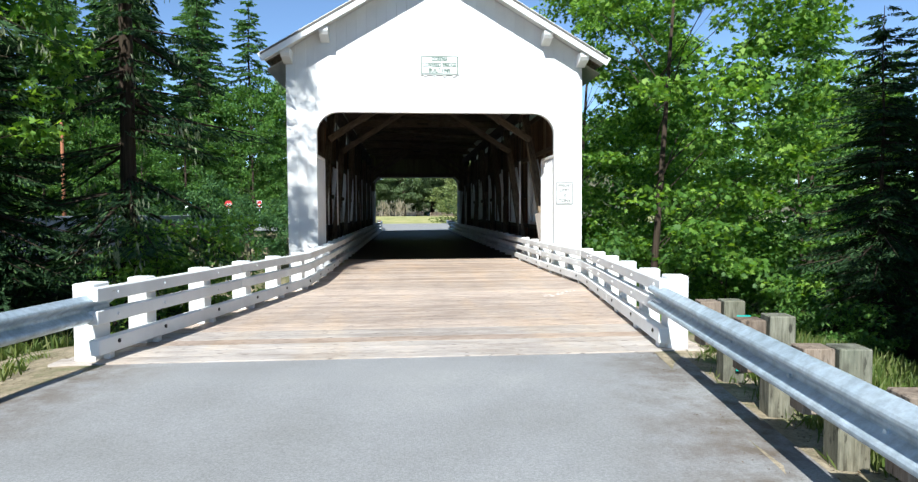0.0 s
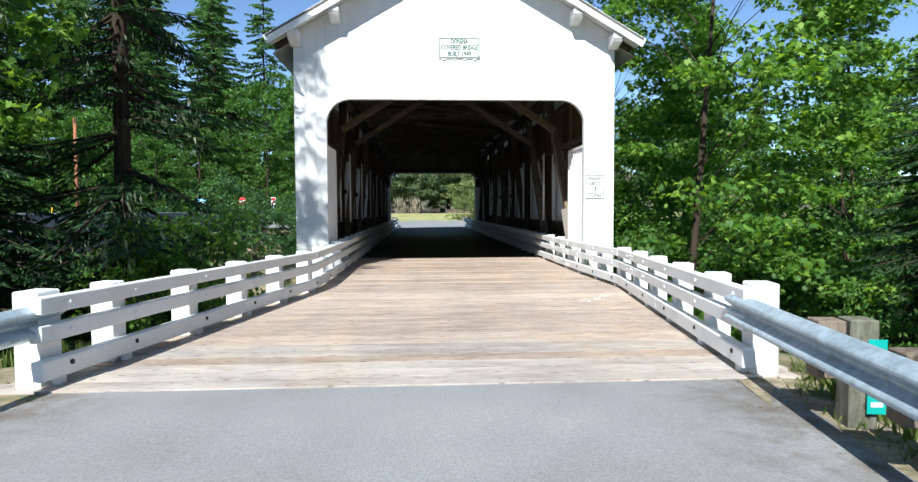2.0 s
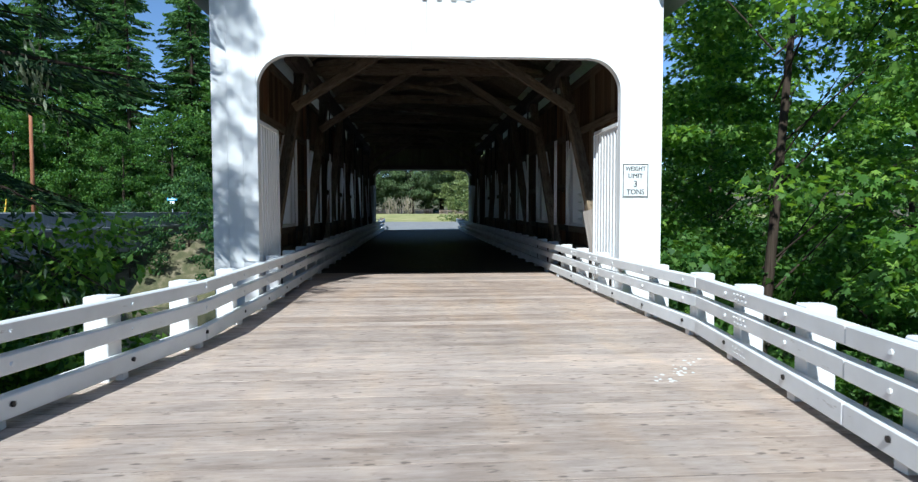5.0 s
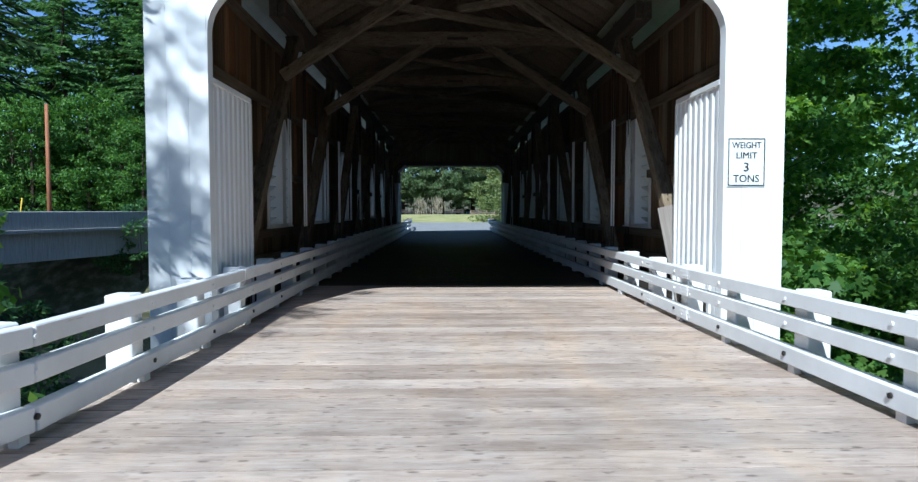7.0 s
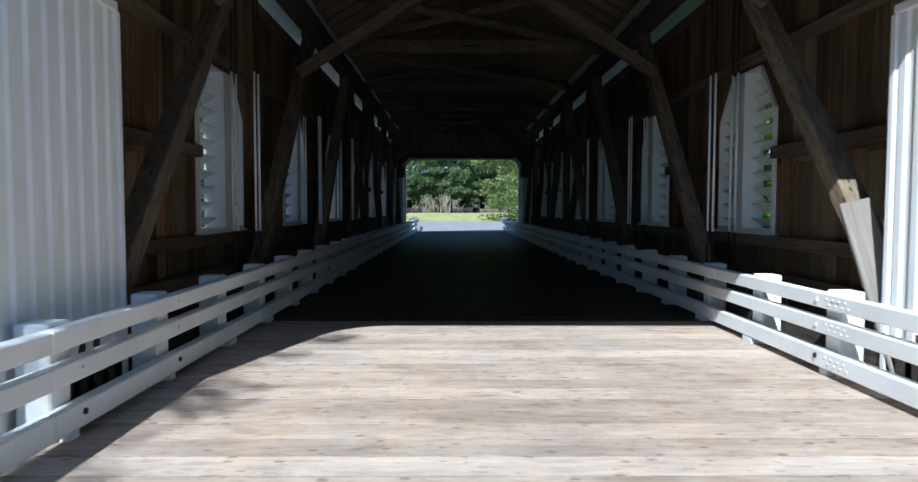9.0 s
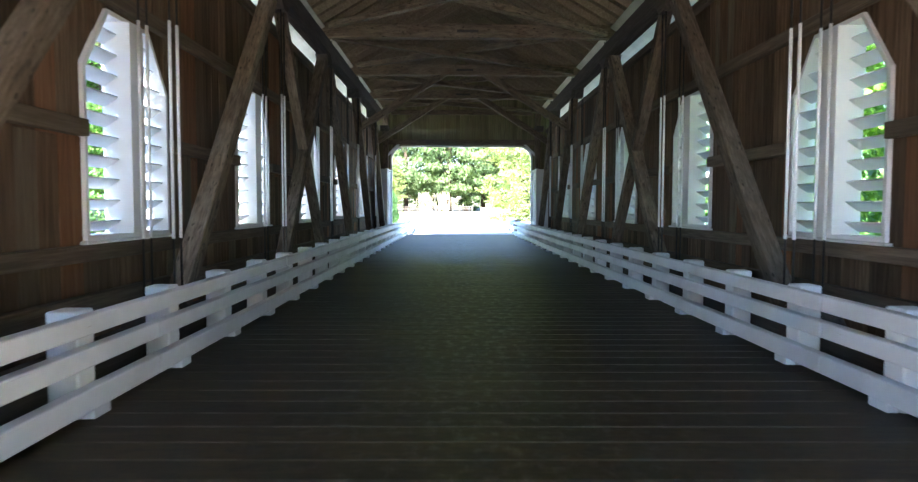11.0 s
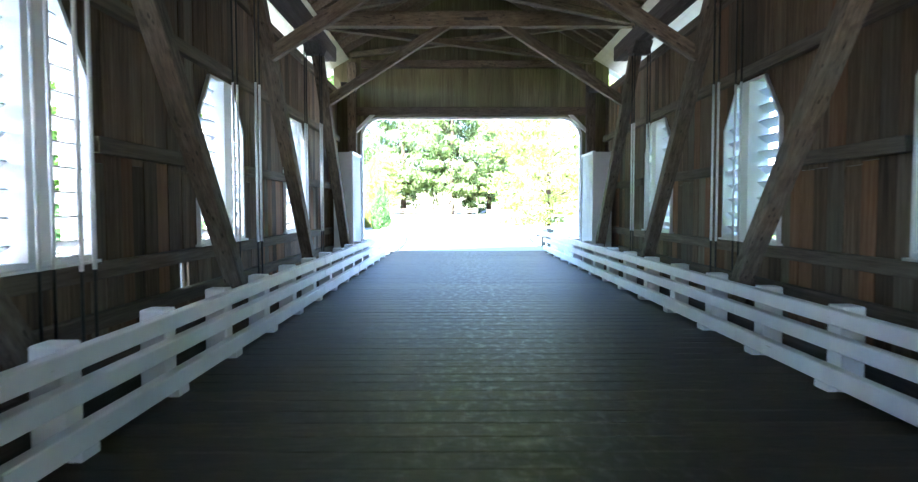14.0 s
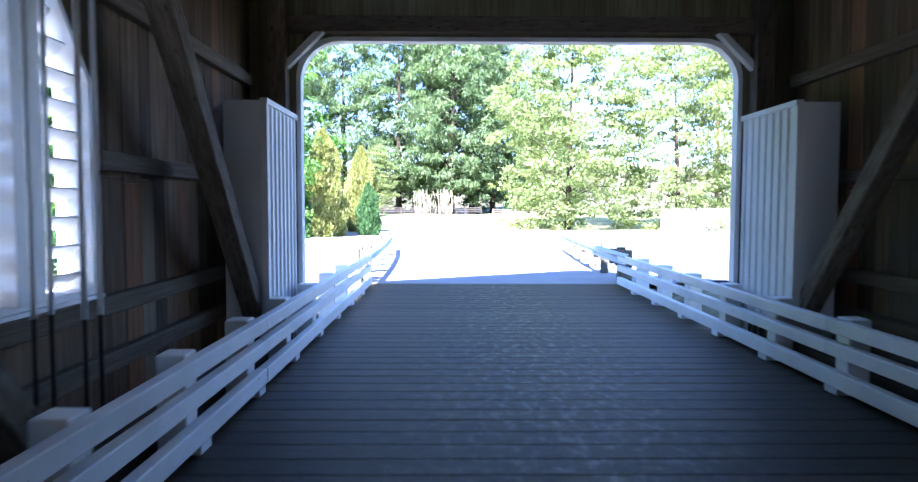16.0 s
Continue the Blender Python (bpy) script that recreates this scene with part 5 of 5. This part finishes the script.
plant(mid, [(-18.5, 60, 0.7, 1.5), (-15.0, 65, 2.7, 1.4), (-21.5, 63, 4.4, 1.35), (-17, 54, 0.0, 1.0), (-23, 51, 1.0, 1.0), (-33, 44, 2.0, 0.95), (-25.5, 46.5, 5.1, 0.8), (-36.5, 47, 0.3, 1.05), (-30.5, 47.5, 1.4, 1.05), (18, 12, 3.0, 1.1), (16, 22, 4.0, 1.2), (24, 18, 5.0, 1.3), (12.6, 17, 1.2, 1.1), (21, 5, 0.2, 0.9), (-12, 56, 2.2, 0.9), (-38, 42, 0.9, 0.9), (14.5, 30, 1.7, 1.15), (-28, 48, 3.9, 0.85)], "leafy trees")
# hedge columns beyond the far end
plant(column("hedge_conifer", 51, 6.1, 1.15, "tall yellow-green clipped hedge conifer by the road"), [(-8.4, 59.0, 0.0, 1.0), (-7.2, 66.0, 2.0, 0.95)], "hedge conifers")
plant(column("hedge_conifer", 52, 3.2, 0.62, "small dark green hedge conifer by the road", FIR), [(-6.0, 60.5, 0.0, 1.0), (-9.4, 57.8, 1.0, 0.9)], "hedge conifers")

# reeds and low fences beyond the far road
rng = np.random.default_rng(61)
n = 380
cen = np.stack([rng.normal(0, 1, n) * 0.55 + np.where(rng.random(n) < 0.5, -4.5, -1.8), 97.5 + rng.normal(0, 0.5, n), 0.7 + rng.uniform(0.1, 2.7, n)], 1)
v, n, k = leaves(rng, cen, np.tile((0, 0, 1.0), (n, 1)), 0.0, 1.1, [(0, -0.5), (0.035, 0), (0, 0.5), (-0.035, 0)], 0.12)
tagged(new("dry_reeds", leaf_mesh("dry_reeds", v, n, k, REED)), "pale dry reed clumps beyond the far road", "reeds", kind="stuff")


def fence(nm, a, b, h, step, material, label):
    host = thing(nm, (*a, 0), label, "fence")
    a, b = Vector((*a, 0)), Vector((*b, 0))
    n = int((b - a).length / step)
    for k in range(n):
        p = a.lerp(b, (k + 0.5) / n)
        z = ground_z(p.x, p.y)
        part("picket", Shape().box((step * 0.94, 0.03, h + random.uniform(-0.03, 0.03)), Matrix.Translation((p.x, p.y, z + h / 2)) @ Matrix.Rotation(math.atan2(b.y - a.y, b.x - a.x), 4, 'Z')), material, host)
    part("rail", Shape().beam(a + Vector((0, 0.04, h * 0.7)), b + Vector((0, 0.04, h * 0.7)), 0.05, 0.09, 0), material, host)


fence("board_fence", (13.5, 66.5), (24.5, 69.5), 1.8, 0.25, POSTWOOD, "pale weathered board fence across the road")


def rail_fence(nm, a, b, h, step, material, label):
    """Posts with two thin rails."""
    host = thing(nm, (*a, ground_z(*a)), label, "fence")
    a, b = Vector((*a, 0)), Vector((*b, 0))
    n = int((b - a).length / step)
    spots = [a.lerp(b, k / n) for k in range(n + 1)]
    tops = [p + Vector((0, 0, ground_z(p.x, p.y))) for p in spots]
    for p in tops:
        part("post", Shape().span(p.x - 0.06, p.x + 0.06, p.y - 0.06, p.y + 0.06, p.z - 0.3, p.z + h, 0.01), material, host)
    for p, q in zip(tops, tops[1:]):
        for f in (0.35, 0.62, 0.9):
            beam_part("rail", p + Vector((0, -0.07, h * f)), q + Vector((0, -0.07, h * f)), 0.03, 0.11, material, host, side=(0, 1, 0))


rail_fence("rail_fence", (-11, 98.5), (2.4, 99.2), 0.85, 1.9, CHORD, "low dark brown rail fence beyond the verge")
rail_fence("rail_fence", (3.4, 92.5), (9.5, 90.0), 0.8, 1.2, BLOCKWOOD, "brown rail fence by the dry grass")

# rough grass by the road edges
rng = np.random.default_rng(71)
n = 24000
y = rng.uniform(-18, -4.5, n)
u = np.where(rng.random(n) < 0.6, 1, -1)
x = u * (3.15 + np.abs(rng.normal(0, 2.1, n))) + LEAN * np.minimum(0, y - BEND)
z = np.array([ground_z(a, b) for a, b in zip(x, y)])
cen = np.stack([x, y, z + 0.07], 1)
v, n, k = leaves(rng, cen, np.tile((0, 0, 1.0), (n, 1)), 0.0, 0.26, [(0, -0.5), (0.06, -0.1), (0, 0.5), (-0.06, -0.1)], 0.35)
tagged(new("grass", leaf_mesh("grass", v, n, k, GRASS)), "rough green and straw grass along the road edges", "grass", kind="stuff")

# brown leaf litter blown to the road's edges
rng = np.random.default_rng(72)
n = 2600
y = rng.uniform(-17, DECK_START - 0.1, n)
u = np.where(rng.random(n) < 0.75, 1, -1)
x = u * (2.78 - np.abs(rng.normal(0, 0.20, n)) + 0.28 * (rng.random(n) < 0.35)) + LEAN * np.minimum(0, y - BEND)
cen = np.stack([x, y, 0.122 + rng.uniform(0, 0.006, n)], 1)
v, n, k = leaves(rng, cen, rng.normal(0, 1, (n, 3)) * np.array([1, 1, 0.05]), 4.0, 0.017, LEAF1, 0.05)
tagged(new("leaf_litter", leaf_mesh("leaf_litter", v, n, k, LITTER)), "brown dry leaf litter along the asphalt edge", "leaf litter", kind="stuff")

# low tufts and fallen leaves on the trodden shoulders
rng = np.random.default_rng(74)
spots = np.stack([rng.uniform(2.95, 4.1, 90), rng.uniform(-17, -9.6, 90)], 1)
pick = rng.integers(0, 90, 3600)
side = spots[pick, 0] + rng.normal(0, 0.07, 3600)
y = spots[pick, 1] + rng.normal(0, 0.09, 3600)
x = np.where(pick % 3 > 0, 1, -1) * side + LEAN * np.minimum(0, y - BEND)
z = np.array([ground_z(a, min(b, -10.5)) for a, b in zip(x, y)])
v, n, k = leaves(rng, np.stack([x, y, z + 0.04], 1), np.tile((0, 0, 1.0), (3600, 1)), 0.0, 0.12, [(0, -0.5), (0.05, -0.1), (0, 0.5), (-0.05, -0.1)], 0.5)
tagged(new("low_grass", leaf_mesh("low_grass", v, n, k, GRASS)), "short green grass tufts on the dirt shoulders", "grass", kind="stuff")
y = rng.uniform(-17, -9.6, 1500)
x = np.where(rng.random(1500) < 0.75, 1, -1) * rng.uniform(2.95, 3.9, 1500) + LEAN * np.minimum(0, y - BEND)
z = np.array([ground_z(a, min(b, -10.5)) for a, b in zip(x, y)])
v, n, k = leaves(rng, np.stack([x, y, z + 0.02], 1), rng.normal(0, 1, (1500, 3)) * np.array([1, 1, 0.05]), 4.0, 0.03, LEAF1, 0.1)
tagged(new("fallen_leaves", leaf_mesh("fallen_leaves", v, n, k, LITTER)), "brown fallen leaves on the dirt shoulders", "leaf litter", kind="stuff")

# pale splashes dried on the open deck
rng = np.random.default_rng(73)
splash = Shape()
for k in range(34):
    f = rng.uniform(0, 1)
    cx, cy, r = 1.5 + 0.75 * f + rng.normal(0, 0.05), -5.8 + 0.95 * f + rng.normal(0, 0.07), rng.uniform(0.005, 0.02)
    ring = [(cx + r * rng.uniform(0.6, 1.3) * math.cos(a), cy + r * rng.uniform(0.6, 1.3) * math.sin(a)) for a in [2 * math.pi * i / 9 for i in range(9)]]
    splash.prism(ring, "z", deck_z(cy) - 0.002, deck_z(cy) + 0.0025)
tagged(new("white_splashes", splash.mesh("white_splashes", SIGN_WHITE)), "small white splashes dried on the deck planks", "stain", kind="stuff")

# ---------------------------------------------------------------- deck planks
deck = thing("deck", (0, 12, 0), "grey weathered timber plank deck, planks laid crosswise", "bridge deck", kind="structure")
WIDTH = 0.275
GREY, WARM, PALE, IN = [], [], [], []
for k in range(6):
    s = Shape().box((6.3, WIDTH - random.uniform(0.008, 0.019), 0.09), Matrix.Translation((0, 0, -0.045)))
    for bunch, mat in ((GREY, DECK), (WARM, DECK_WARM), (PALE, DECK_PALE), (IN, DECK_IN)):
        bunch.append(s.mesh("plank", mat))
y = DECK_START + WIDTH / 2
while y < DECK_END:
    sh = shift(y)
    sag = -math.atan(DECK_RISE) if y < -1 else 0.0
    m = Matrix.Translation((sh + random.uniform(-0.02, 0.02), y, deck_z(y) + random.uniform(-0.0015, 0.0))) @ Matrix.Rotation(sag, 4, 'X') @ Matrix.Rotation(random.uniform(-0.0012, 0.0012), 4, 'Z')
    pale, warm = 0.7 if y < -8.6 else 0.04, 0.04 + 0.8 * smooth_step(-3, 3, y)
    # the darkened wood begins where the portal's shadow edge crosses the deck
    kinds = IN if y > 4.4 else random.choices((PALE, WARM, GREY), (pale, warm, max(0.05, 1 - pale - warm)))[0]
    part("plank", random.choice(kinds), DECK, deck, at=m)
    y += WIDTH
grit = Shape()
for k, y in enumerate((DECK_START + 0.15, BEND, -1.0, DECK_END - 0.15)):
    grit.v += [(shift(y) + x, y, deck_z(y) + z) for x, z in ((-3.12, -0.0045), (3.12, -0.0045), (3.12, -0.085), (-3.12, -0.085))]
    if k:
        o = 4 * (k - 1)
        grit.f += [(o + a, o + (a + 1) % 4, o + 4 + (a + 1) % 4, o + 4 + a) for a in range(4)]
grit.f += [(0, 1, 2, 3), (12, 13, 14, 15)]
part("joint_grit", grit, GRIT, deck, "dark grit packed in the joints between planks")
for u in (-2.4, -0.8, 0.8, 2.4):
    part("stringer", Shape().beam((u, BEND - 0.2, -0.28), (u, DECK_END, -0.28), 0.15, 0.34, 0.0), CHORD, deck)
    part("stringer", Shape().beam((u + shift(DECK_START), DECK_START + 0.1, deck_z(DECK_START) - 0.29), (u, BEND, -0.29), 0.15, 0.34, 0.0), CHORD, deck)
part("end_wall", Shape().span(-5.2, 3.4, DECK_START + 0.02, DECK_START + 0.4, -3, deck_z(DECK_START) - 0.1), OLD_CONCRETE, deck)
part("end_wall", Shape().span(-3.6, 3.6, DECK_END - 0.4, DECK_END - 0.02, -6, -0.1), CONCRETE, deck)
